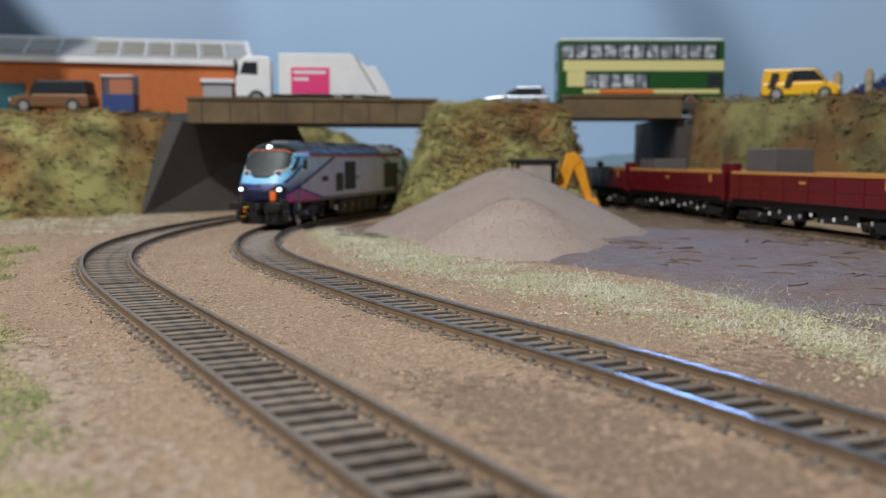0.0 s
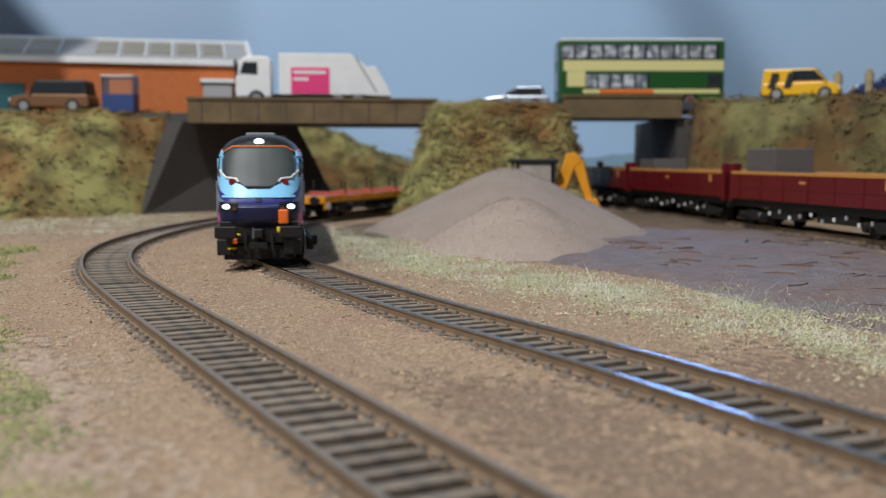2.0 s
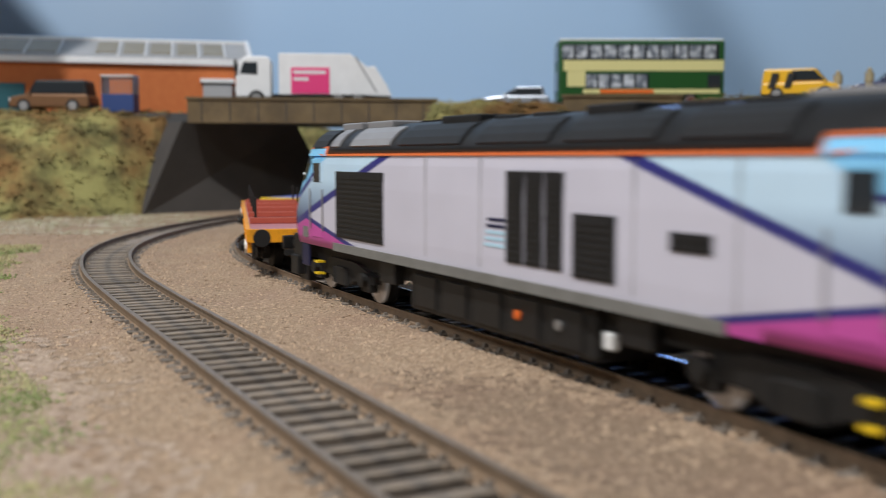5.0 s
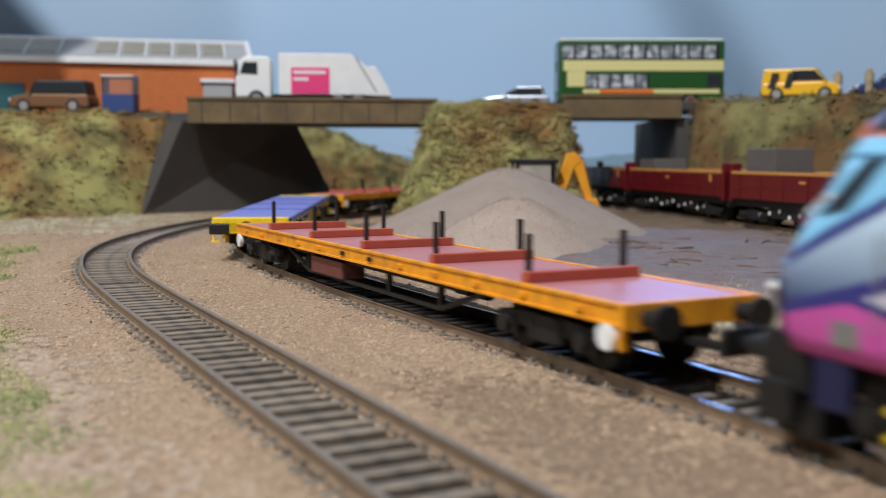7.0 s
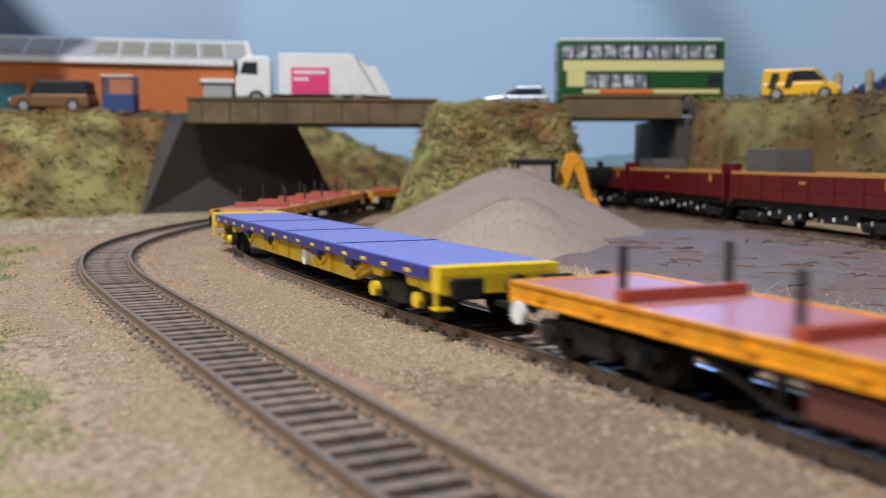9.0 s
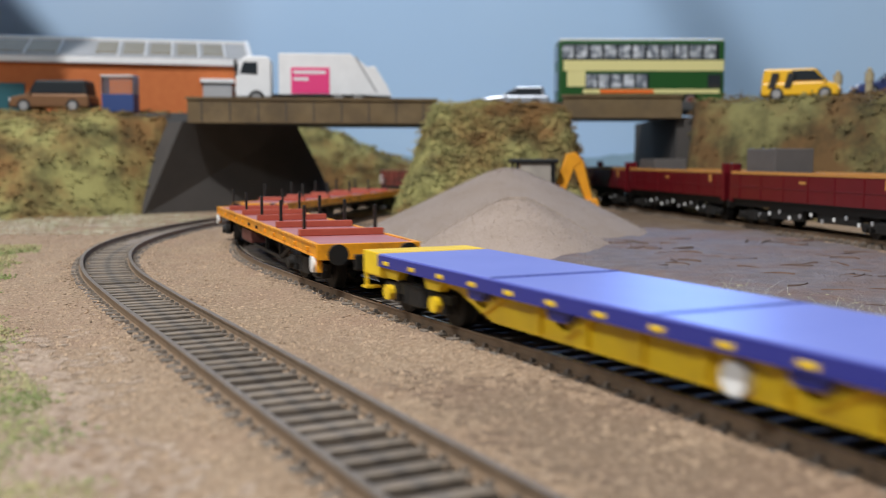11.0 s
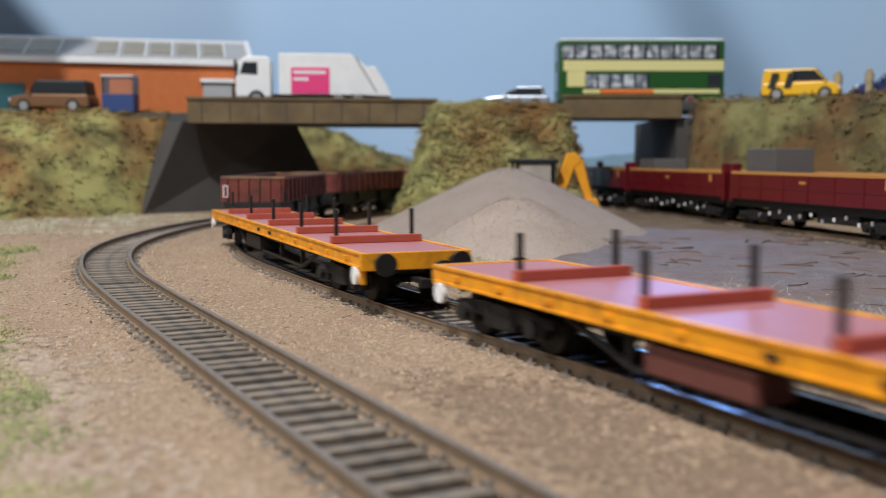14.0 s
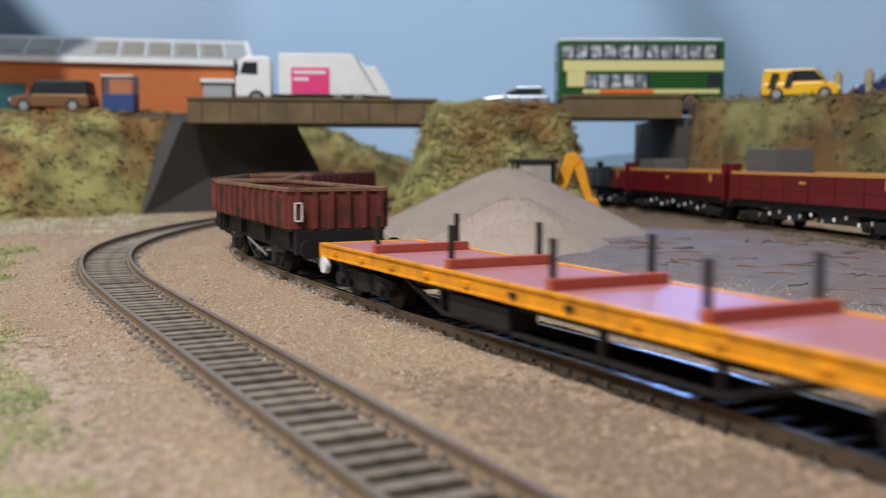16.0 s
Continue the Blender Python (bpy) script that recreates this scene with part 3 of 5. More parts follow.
def heap(label, cx, cy, rx, ry, height, seed, material, dome=0.012):
    verts, faces, rings, seg = [(cx, cy, height)], [], 26, 64
    for i in range(1, rings + 1):
        q = i / rings
        for j in range(seg):
            a = 6.28318 * j / seg
            wob = 1 + 0.10 * noise.noise((math.cos(a) * 1.6 + seed, math.sin(a) * 1.6, seed)) * q
            x, y = cx + rx * q * wob * math.cos(a), cy + ry * q * wob * math.sin(a)
            z = height * (math.sqrt(1 + dome) - math.sqrt(q * q + dome)) / (math.sqrt(1 + dome) - math.sqrt(dome))
            verts.append((x, y, z + 0.5 * h2(x, y, 0.12, seed) * (1 - q) + 0.25 * h2(x, y, 0.7, seed) - 0.6 * q))
    for j in range(seg):
        faces.append((0, 1 + j, 1 + (j + 1) % seg))
    for i in range(rings - 1):
        for j in range(seg):
            a, b = 1 + i * seg + j, 1 + i * seg + (j + 1) % seg
            faces.append((a, a + seg, b + seg, b))
    for x, y, z in verts[1:]:
        for _ in range(6):
            jx, jy = rng.normal(0, 1.6, 2)
            GRAINS.setdefault(material.name, []).append((x + jx, y + jy, z - 0.02, 0.15 + 0.32 * rng.random() ** 2))
    return tagged(raw("gravel_heap", verts, faces, material, smooth=True), label, "gravel heap", "gravel heaps")


heap("large conical heap of grey-brown gravel on the ground", 38, 600, 84, 100, 36.5, 1.0, M_GRAVEL)
heap("smaller gravel heap piled against the large one", 35, 490, 47, 66, 23.4, 5.0, M_GRAVEL_PALE, 0.03)


pebbles("gravel_grains", GRAINS["gravel_heap"], M_GRAIN, "loose grains lying on the large gravel heap", "gravel")
pebbles("gravel_grains", GRAINS["gravel_heap_pale"], M_GRAIN_PALE, "pale loose grains lying on the smaller heap", "gravel")


def soil_in(x, y):
    return x > 48 + 14 * h2(x, y, 0.04, 3) + max(0, 600 - y) * 0.9 and y > 545 + 18 * h2(x, y, 0.04, 7) and x < 230 and y < 800


patch("soil", soil_in, lambda x, y: 0.45 + 0.7 * h2(x, y, 0.06, 4) + 0.4 * h2(x, y, 0.25, 2), 40, 235, 520, 800, 4.0, M_SOIL, "dark brown soil beside the siding", "soil")



def apron_in(x, y):
    return ((x + 26) / 40.0) ** 2 + ((y - 600) / 62.0) ** 2 < 1 + 0.5 * h2(x, y, 0.05, 5)


patch("soil", apron_in, lambda x, y: 0.5 + 0.7 * h2(x, y, 0.06, 4) + 0.4 * h2(x, y, 0.25, 2), -75, 25, 520, 680, 3.0, M_SOIL, "dark brown soil at the foot of the heaps", "soil")

# ---- static grass ----
def blades(name, spots, label, material=M_GRASS, lo=2.0, hi=5.0, wide=0.10):
    rg = np.random.default_rng(8)
    n = len(spots)
    sp = np.asarray(spots, float)
    a, lean = rg.uniform(0, 6.28, n), rg.uniform(0.8, 1.6, n)
    ln = rg.uniform(lo, hi, n)
    d = np.stack([np.cos(a) * np.sin(lean), np.sin(a) * np.sin(lean), np.cos(lean)], -1) * ln[:, None]
    w = np.stack([-np.sin(a), np.cos(a), 0 * a], -1) * wide
    p = sp[:, :3]
    mid = p + d * 0.55 + np.array([0, 0, 0.3])
    v = np.stack([p - w, p + w, mid + w * 0.7, mid - w * 0.7, p + d], 1).reshape(-1, 3)
    f = []
    for i in range(n):
        k = i * 5
        f += [(k, k + 1, k + 2, k + 3), (k + 3, k + 2, k + 4)]
    return tagged(raw(name, v, f, material), label, "grass", kind="stuff")


SPINE = ((-62, 600), (-55, 560), (-27, 469), (3, 386), (46, 331), (68, 289), (87, 258), (100, 232), (116, 196))
spots = []
while len(spots) < 34000:
    k = rng.uniform(0, len(SPINE) - 1.001)
    i, q = int(k), k - int(k)
    (ax, ay), (bx, by) = SPINE[i], SPINE[i + 1]
    ln = math.hypot(bx - ax, by - ay)
    if rng.random() > ln / 110:
        continue
    off = rng.normal(0, 8.5 + 1.6 * min(k, 5))
    gx, gy = ax + (bx - ax) * q - (by - ay) / ln * off, ay + (by - ay) * q + (bx - ax) / ln * off
    if near_track(gx, gy) < 19 or h2(gx, gy, 0.05, 12) + 0.6 * h2(gx, gy, 0.16, 2) < rng.uniform(-0.5, 0.35):
        continue
    spots.append((gx, gy, max(ground_z(gx, gy), slab_rise(gx, gy) if slab_in(gx, gy) else -9)))
blades("grass", spots, "pale green static grass in straggly tufts beside the track", lo=1.6, hi=6.0, wide=0.032)
blades("grass_fibre", [(x, y, z + 0.8) for x, y, z in spots[3::90]], "long pale stray fibres over the grass", lo=6.0, hi=15.0, wide=0.05)
pebbles("grass_speck", [(x, y, z + 0.7, rng.uniform(0.4, 0.9)) for x, y, z in spots[7::900]], M_SOIL, "dark flecks of foam caught in the grass", "ground scatter")
pebbles("grass_scatter", [(x + rng.normal(0, 2), y + rng.normal(0, 2), z + 0.1, rng.uniform(0.3, 0.8)) for x, y, z in spots[::3]], M_SCATTER, "pale green foam scatter under the static grass", "ground scatter")
spots = []
while len(spots) < 14000:
    s = rng.uniform(380, 1000)
    x, y, th = on_line(LINE_A, ZERO_A, s)
    off = -rng.uniform(34, 75)
    gx, gy = x - math.sin(th) * off, y + math.cos(th) * off
    if gy < 80 or abs(off) < 40 + 12 * h2(gx, gy, 0.06, 2):
        continue
    spots.append((gx, gy, ground_z(gx, gy)))
blades("grass", spots, "yellow-green static grass at the board's near edge", M_GREEN, lo=1.2, hi=3.2)
pebbles("grass_scatter", [(x + rng.normal(0, 2), y + rng.normal(0, 2), z + 0.1, rng.uniform(0.3, 0.8)) for x, y, z in spots], M_GREEN, "yellow-green foam scatter at the near edge", "ground scatter")
spots = []
for _ in range(9000):
    x = rng.uniform(-330, -165)
    y = rng.uniform(560, 760)
    if near_track(x, y) > 32 and h2(x, y, 0.03, 6) > -0.2:
        spots.append((x, y, ground_z(x, y)))
blades("grass", spots, "pale grass at the foot of the bank")


# ---- banks ----
def bank(label, height, x0, x1, y0, y1, step=5.0, tufts=2500, seed=1.0, soil=M_BANK, leaf=M_TUFT):
    def z_of(x, y):
        h = height(x + 3 * h2(x, y, 0.05, seed), y + 5 * h2(x, y, 0.04, seed + 3))
        return h + min(h, 8) * 0.55 * (h2(x, y, 0.055, seed) + 0.7 * h2(x, y, 0.15, seed + 1))
    xs, ys = np.arange(x0, x1 + step, step), np.arange(y0, y1 + step, step)
    hh = {(i, j): z_of(x, y) for i, x in enumerate(xs) for j, y in enumerate(ys)}
    idx, verts, faces = {}, [], []

    def vert(i, j):
        if (i, j) not in idx:
            idx[i, j] = len(verts)
            verts.append((xs[i], ys[j], hh[i, j] - 2.0))
        return idx[i, j]
    for i in range(len(xs) - 1):
        for j in range(len(ys) - 1):
            q = [(i, j), (i + 1, j), (i + 1, j + 1), (i, j + 1)]
            if max(hh[p] for p in q) > 0.6:
                faces.append([vert(*p) for p in q])
    t = thing("embankment", label, "embankment", group="embankments")
    t["kind"] = "structure"
    raw("slope", verts, faces, soil, t, smooth=True)
    rg = np.random.default_rng(int(seed * 10))
    tv, tf = [], []
    tri = [(0, 2, 4), (2, 1, 4), (1, 3, 4), (3, 0, 4)]
    made = 0
    for _ in range(tufts * 12):
        if made >= tufts:
            break
        x, y = rg.uniform(x0, x1), rg.uniform(y0, y1)
        z = z_of(x, y) - 2.0
        steep = abs(z_of(x + 3, y) - z_of(x - 3, y)) + abs(z_of(x, y + 3) - z_of(x, y - 3))
        if z < 2 or steep < 1.2:
            continue
        made += 1
        r = rg.uniform(1.2, 3.4)
        for _ in range(7):
            o = rg.normal(0, r * 0.6, 3)
            s = rg.uniform(0.5, 1.1)
            k = len(tv)
            for dx, dy, dz in ((1, 0, 0), (-1, 0, 0), (0, 1, 0), (0, -1, 0), (0, 0, 1.2)):
                j = rg.uniform(0.6, 1.4)
                tv.append((x + o[0] + dx * s * j, y + o[1] + dy * s * j, z + 0.8 + abs(o[2]) * 0.6 + dz * s * j))
            tf += [tuple(k + q for q in f) for f in tri]
    tagged(raw("foliage", tv, tf, leaf, t), kind="stuff")
    return t


def left_bank(x, y):
    foot = 690 + max(0, (x + 300)) * 0.95 if x < -225 else 761 + (x + 225) * 0.45
    run = 92 - min(max(0, x + 300), 100) * 0.62
    limit = -246 + max(0, y - 755) * 0.66 if y < 800 else -216 + (y - 800) * 0.55
    side = ease((limit - x) / 9.0 + 0.5)
    return 77.5 * ease((y - foot) / run) * side


def hill(x, y):
    return 84.0 * ease((y - 690) / 104.0) * ease((x + 44 + (y - 800) * -0.36 * (y > 800)) / 42.0) * ease((122 - x) / 34.0) * ease((915 - y) / 18.0)


def right_bank(x, y):
    crest = 790 - (x - 186) * 0.86
    run = 14 + 0.42 * max(0, x - 186)
    return 86.5 * ease((y - crest + run) / (run + 1)) * ease((x - 187 - max(0, y - 800) * 0.35) / 6.0)


def back_bank(x, y):
    top = 74 - max(0, (x + 128)) * 0.40
    return max(0, top) * ease((y - 985) / 45.0) * ease((45 - x) / 50.0)


bank("mossy yellow-green bank below the factory yard", left_bank, -600, -176, 650, 1060, 4.5, 5600, 1.0)
bank("steep grassy bank between the two road bridges", hill, -60, 130, 680, 920, 5.0, 4200, 2.0)
bank("olive and brown bank carrying the car park, darkened as dimly lit", right_bank, 170, 620, 420, 1060, 6.5, 6600, 3.0, M_OLIVE_DIM, M_OLIVELEAF_DIM)
bank("brown-green slope seen through the bridge", back_bank, -330, 60, 970, 1075, 6.0, 1300, 4.0)


# ---- bridges and road ----
def slant(name, a, b, depth, z0, z1, material, parent=None, label=""):
    """A block whose front edge runs from a to b, going back by depth."""
    (ax, ay), (bx, by) = a, b
    v = [(ax, ay, z0), (bx, by, z0), (bx, by + depth, z0), (ax, ay + depth, z0), (ax, ay, z1), (bx, by, z1), (bx, by + depth, z1), (ax, ay + depth, z1)]
    f = [(3, 2, 1, 0), (4, 5, 6, 7), (0, 1, 5, 4), (1, 2, 6, 5), (2, 3, 7, 6), (3, 0, 4, 7)]
    return raw(name, v, f, material, parent, label)


br = thing("road_bridge", "weathered brown concrete road bridge over both tracks", "bridge", group="road bridges")
slant("deck", (-194, 788), (-5, 814), 104, 70, 83, M_TARMAC, br)
par = slant("parapet", (-195, 782), (-5, 808), 5.5, 69, 86.5, M_CONC, br, "mossy brown concrete edge beam")
slant("coping", (-196, 780.6), (-4, 806.6), 8, 86.5, 88.6, M_CONC, par)
for i in range(9):
    q = (i + 0.5) / 9
    slant("joint", (-195 + 190 * q - 0.4, 781.4 + 26 * q), (-195 + 190 * q + 0.4, 781.6 + 26 * q), 1, 70, 86, M_ABUT, par)
slant("rear_parapet", (-195, 894), (-5, 920), 5.5, 69, 88, M_CONC, br)
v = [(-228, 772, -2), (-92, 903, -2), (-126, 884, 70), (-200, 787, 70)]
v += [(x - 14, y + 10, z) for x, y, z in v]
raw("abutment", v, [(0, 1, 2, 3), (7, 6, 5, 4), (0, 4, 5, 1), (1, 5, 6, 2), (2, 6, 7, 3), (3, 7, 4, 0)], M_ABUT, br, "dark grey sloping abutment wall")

br = thing("road_bridge", "short brown concrete bridge over the siding", "bridge", group="road bridges")
slant("deck", (92, 800), (186, 800), 100, 74, 83, M_TARMAC, br)
par = slant("parapet", (93, 794), (185, 794), 5.5, 73, 89, M_CONC, br, "brown concrete edge beam")
slant("coping", (92, 792.6), (186, 792.6), 8, 89, 91, M_CONC, par)
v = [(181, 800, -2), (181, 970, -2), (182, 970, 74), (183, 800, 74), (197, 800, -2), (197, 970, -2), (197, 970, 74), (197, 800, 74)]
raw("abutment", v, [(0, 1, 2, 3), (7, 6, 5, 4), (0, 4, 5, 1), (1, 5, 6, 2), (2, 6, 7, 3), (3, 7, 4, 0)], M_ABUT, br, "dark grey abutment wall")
tagged(slant("road", (-8, 822), (93, 806), 92, 78, 83.2, M_TARMAC), "grey road along the top of the bank", "road", kind="structure")
tagged(slant("road", (186, 815), (560, 815), 100, 80, 86.6, M_TARMAC), "grey road and car park on the bank", "road", kind="structure")
tagged(slant("yard", (-620, 806), (-201, 806), 220, 70, 77.2, M_TARMAC), "grey factory yard on top of the bank", "yard", kind="structure")

# ---- backdrop and room ----
tagged(raw("backdrop", [(-900, 1090, -60), (2000, 1090, -60), (2000, 1090, 700), (-900, 1090, 700), (-900, 1100, -60), (2000, 1100, -60), (2000, 1100, 700), (-900, 1100, 700)], [(0, 1, 2, 3), (7, 6, 5, 4), (3, 2, 6, 7), (0, 4, 5, 1), (0, 3, 7, 4), (1, 5, 6, 2)], M_SKY), "pale blue painted sky board", "backdrop", kind="structure")
hv = [(x, 1089, 44 + 9 * h2(x, 0, 0.012, 3) + 5 * h2(x, 0, 0.04, 5)) for x in range(-300, 420, 12)]
n = len(hv)
tagged(raw("painted_hills", [(x, y, -20) for x, y, z in hv] + hv, [(i, i + 1, n + i + 1, n + i) for i in range(n - 1)], M_HILLPAINT), "low blue-grey hills painted along the backdrop", "backdrop", kind="structure")
for nm, b in (("floor", (-3000, 3600, -3600, 3000, -960, -940)), ("ceiling", (-3000, 3600, -3600, 3000, 1900, 1940))):
    tagged(part(nm, B(b), M_FLOOR if nm == "floor" else M_WALL), "plain hall " + nm, nm, kind="structure")
for nm, b in (("wall_west", (-3040, -3000, -3600, 3000, -960, 1940)), ("wall_east", (3600, 3640, -3600, 3000, -960, 1940)), ("wall_south", (-3000, 3600, -3640, -3600, -960, 1940)), ("wall_north", (-3000, 3600, 3000, 3040, -960, 1940))):
    tagged(part(nm, B(b), M_WALL), "plain pale hall wall", "wall", kind="structure")
tagged(part("board_frame", B((-700, 1900, -1100, 1250, -60, -8)), M_FLOOR), "plywood board that carries the layout", "baseboard", kind="structure")

# boards added over the scene, out of sight, to cast shadows on the backdrop
raw_v = [(-1100, 700, 640), (-533, 700, 640), (-388, 700, 470), (-335, 700, 400), (-328, 700, 255), (-1100, 700, 255)]
nb = len(raw_v)
bd = raw("light_board", raw_v + [(x, y + 8, z) for x, y, z in raw_v], [tuple(range(nb))[::-1], tuple(range(nb, 2 * nb))] + [(i, (i + 1) % nb, nb + (i + 1) % nb, nb + i) for i in range(nb)], M_WALL)
tagged(bd, "unseen board added above the scenery to shade the sky's left side", "board", kind="structure")
raw_v = [(-157, 300, 931), (-146, 300, 931), (-80, 300, 823), (-108, 300, 823)]
bd = raw("light_board", raw_v + [(x, y + 8, z) for x, y, z in raw_v], [(0, 3, 2, 1), (4, 5, 6, 7), (0, 1, 5, 4), (1, 2, 6, 5), (2, 3, 7, 6), (3, 0, 4, 7)], M_WALL)
tagged(bd, "unseen batten added above the scenery to cast a wedge of shade", "board", kind="structure")


# ---- rolling stock: x forward, z from the rail top ----
def wheelset(parent, x, r=6.0):
    bm = bmesh.new()
    rod(bm, (0, -10, 0), (0, 10, 0), 1.0, 8)
    for s in (-1, 1):
        rod(bm, (0, s * 7.4, 0), (0, s * 9.6, 0), r, 24)
        rod(bm, (0, s * 7.0, 0), (0, s * 7.6, 0), r + 0.7, 24)
    w = part("wheelset", bm, M_FRAME, parent, "dark wheels on one axle")
    w.matrix_basis = pose(x * MM, 0, r * MM)
    bm = bmesh.new()
    for s in (-1, 1):
        rod(bm, (0, s * 9.5, 0), (0, s * 9.9, 0), r * 0.98, 24)
        box(bm, -r * 0.7, r * 0.7, s * 9.9 - 0.1, s * 9.9 + 0.1, -0.5, 0.5)
    part("tyre", bm, M_STEEL if r > 5.9 else M_FRAME, w)
    return w, r


def bogie(parent, x, base=27.0, r=5.4, boxes=M_FRAME, out=13.2, top=9.5):
    bm = bmesh.new()
    for s in (-1, 1):
        prism(bm, [(-base / 2 - 5, 5.6), (-base / 2 - 5, 7.6), (-base / 4, top - 1), (base / 4, top - 1), (base / 2 + 5, 7.6), (base / 2 + 5, 5.6), (base / 4, 5.2), (base / 8, 3.4), (-base / 8, 3.4), (-base / 4, 5.2)], s * out - 0.9, s * out + 0.9)
        box(bm, -3.4, 3.4, s * out - 1.6, s * out + 1.6, 3.2, 8.4, 0.3)
        for e in (-1, 1):
            rod(bm, (e * 4.5, s * (out + 0.9), 3.6), (e * 4.5, s * (out + 0.9), 8.0), 1.1, 8)
            box(bm, e * (base / 2) - 2.6, e * (base / 2) + 2.6, s * out - 1.4, s * out + 1.4, 3.2, 7.6, 0.3)
    box(bm, -4, 4, -out, out, 5, top - 0.5)
    b = part("bogie", bm, M_FRAME, parent, "black bogie frame")
    b.matrix_basis = pose(x * MM, 0, 0)
    wheels = [wheelset(b, e * base / 2, r) for e in (-1, 1)]
    for s in (-1, 1):
        for e in (-1, 1):
            part("axlebox", R(((e * base / 2, s * (out + 1.2), r), (e * base / 2, s * (out + 3.0), r), 1.9)), boxes, b)
    return b, wheels


def buffers(parent, x, z, reach=6.5, y=11.4, r=3.0, oval=False):
    d = 1 if x > 0 else -1
    for s in (-1, 1):
        bm = R(((x, s * y, z), (x + d * reach * 0.6, s * y, z), 1.6), ((x + d * reach * 0.5, s * y, z), (x + d * (reach - 1), s * y, z), 1.1))
        if oval:
            box(bm, x + d * reach - 0.8, x + d * reach + 0.5, s * y - 4.0, s * y + 4.0, z - 2.2, z + 2.2, 0.5)
        else:
            rod(bm, (x + d * (reach - 1), s * y, z), (x + d * reach, s * y, z), r, 20)
        part("buffer", bm, M_BLACK, parent, "black buffer")
    part("coupling", B((min(x, x + d * 12), max(x, x + d * 12), -1.3, 1.3, z - 5.2, z - 4.0), (x + d * 11 - 0.8, x + d * 11 + 0.8, -3.2, 3.2, z - 5.6, z - 3.4)), M_BLACK, parent, "black tension-lock coupling")


def channel(half, y, z0, z1):
    """A flanged beam along x."""
    prof = [(y - 0.8, z0), (y + 0.8, z0), (y + 0.8, z0 + 0.5), (y + 0.45, z0 + 0.6), (y + 0.45, z1 - 0.7), (y + 0.8, z1 - 0.6), (y + 0.8, z1), (y - 0.8, z1), (y - 0.8, z1 - 0.6), (y - 0.45, z1 - 0.7), (y - 0.45, z0 + 0.6), (y - 0.8, z0 + 0.5)]
    bm = prism(bmesh.new(), prof, -half, half)
    for v in bm.verts:
        v.co.x, v.co.y = v.co.y, v.co.x
    bmesh.ops.recalc_face_normals(bm, faces=bm.faces[:])
    return bm


def flat_wagon(label, chest=M_REDBOX):
    t = thing("flat_wagon", label, "flat wagon", group="wagons of the train")
    L, W, Z = 119.0, 15.0, 14.2
    part("deck", B((-L + 0.8, L - 0.8, -W + 0.8, W - 0.8, Z - 1.6, Z - 0.15), bev=0.15), M_DECK, t, "smooth pinkish-brown deck")
    for s in (-1, 1):
        sb = part("solebar", channel(L, s * W, Z - 3.9, Z + 0.1), M_ORANGE, t, "orange-yellow side beam with dark pockets")
        for i in range(12):
            x = -L + 12 + i * (2 * L - 24) / 11
            part("rope_hook", B((x - 1.2, x + 1.2, s * (W + 0.75) - 0.35, s * (W + 0.75) + 0.35, Z - 2.6, Z - 1.5), bev=0.1), M_BLACK if i in (5, 6) else M_ORANGE, sb)
        e = part("headstock", B((s * L - 0.8, s * L + 0.8, -W - 0.6, W + 0.6, Z - 4.6, Z + 0.1), bev=0.2), M_ORANGE, t, "orange headstock")
        buffers(e, s * L, Z - 2.6, y=10.4)
        for q in (-1, 1):
            part("lamp", R(((s * (L - 3.6), q * (W + 0.0), Z - 6.0), (s * (L - 3.6), q * (W + 1.2), Z - 6.0), 2.4), seg=20), M_LAMPWHITE, t, "white round disc")
            part("lamp_bracket", B((s * (L - 0.6) - 0.5, s * (L - 0.6) + 0.5, q * (W - 0.4) - 0.8, q * (W - 0.4) + 0.8, Z - 8.2, Z - 3.8), bev=0.15), M_ORANGE, t, "orange lamp bracket")
        # truss under the side
        bm = bmesh.new()
        box(bm, -46, 46, s * 12.6 - 0.6, s * 12.6 + 0.6, 3.2, 4.2)
        for x0, x1 in ((-74, -46), (74, 46)):
            rod(bm, (x0, s * 12.6, Z - 2.4), (x1, s * 12.6, 3.7), 0.75, 6)
        for x in (-46, -16, 16, 46):
            box(bm, x - 0.8, x + 0.8, s * 12.6 - 0.6, s * 12.6 + 0.6, 3.4, Z - 2)
        part("truss", bm, M_FRAME, t, "black truss rods")
    part("centre_frame", B((-L + 4, L - 4, -4, 4, Z - 6, Z - 1.5), (-60, 60, -13, -11, Z - 5.5, Z - 1.5), (-60, 60, 11, 13, Z - 5.5, Z - 1.5)), M_FRAME, t)
    part("equipment_box", B((-40, -14, -14.4, -7, 4.0, 9.0), bev=0.4), chest, t, "oxide-red box under the frame" if chest is M_REDBOX else "black box under the frame")
    part("brake_cylinder", R(((20, 6, 5.5), (36, 6, 5.5), 2.6)), M_FRAME, t)
    for x in (-86, -44, -2, 41, 83):
        b = part("bolster", B((x + 1.0, x + 3.4, -13.9, 13.9, Z - 0.1, Z + 2.1), bev=0.2), M_BOLSTER, t, "red-brown cross bolster")
        for s in (-1, 1):
            part("stanchion", B((x - 0.4, x + 1.0, s * 11.7 - 0.5, s * 11.7 + 0.5, Z - 0.1, Z + 9.6), (x - 0.7, x + 1.0, s * 11.7 - 0.85, s * 11.7 + 0.85, Z, Z + 1.6), bev=0.1), M_BLACK, b, "black stanchion post")
    bg = [bogie(t, s * 92, out=12.2) for s in (-1, 1)]
    return t, 92.0, bg, []


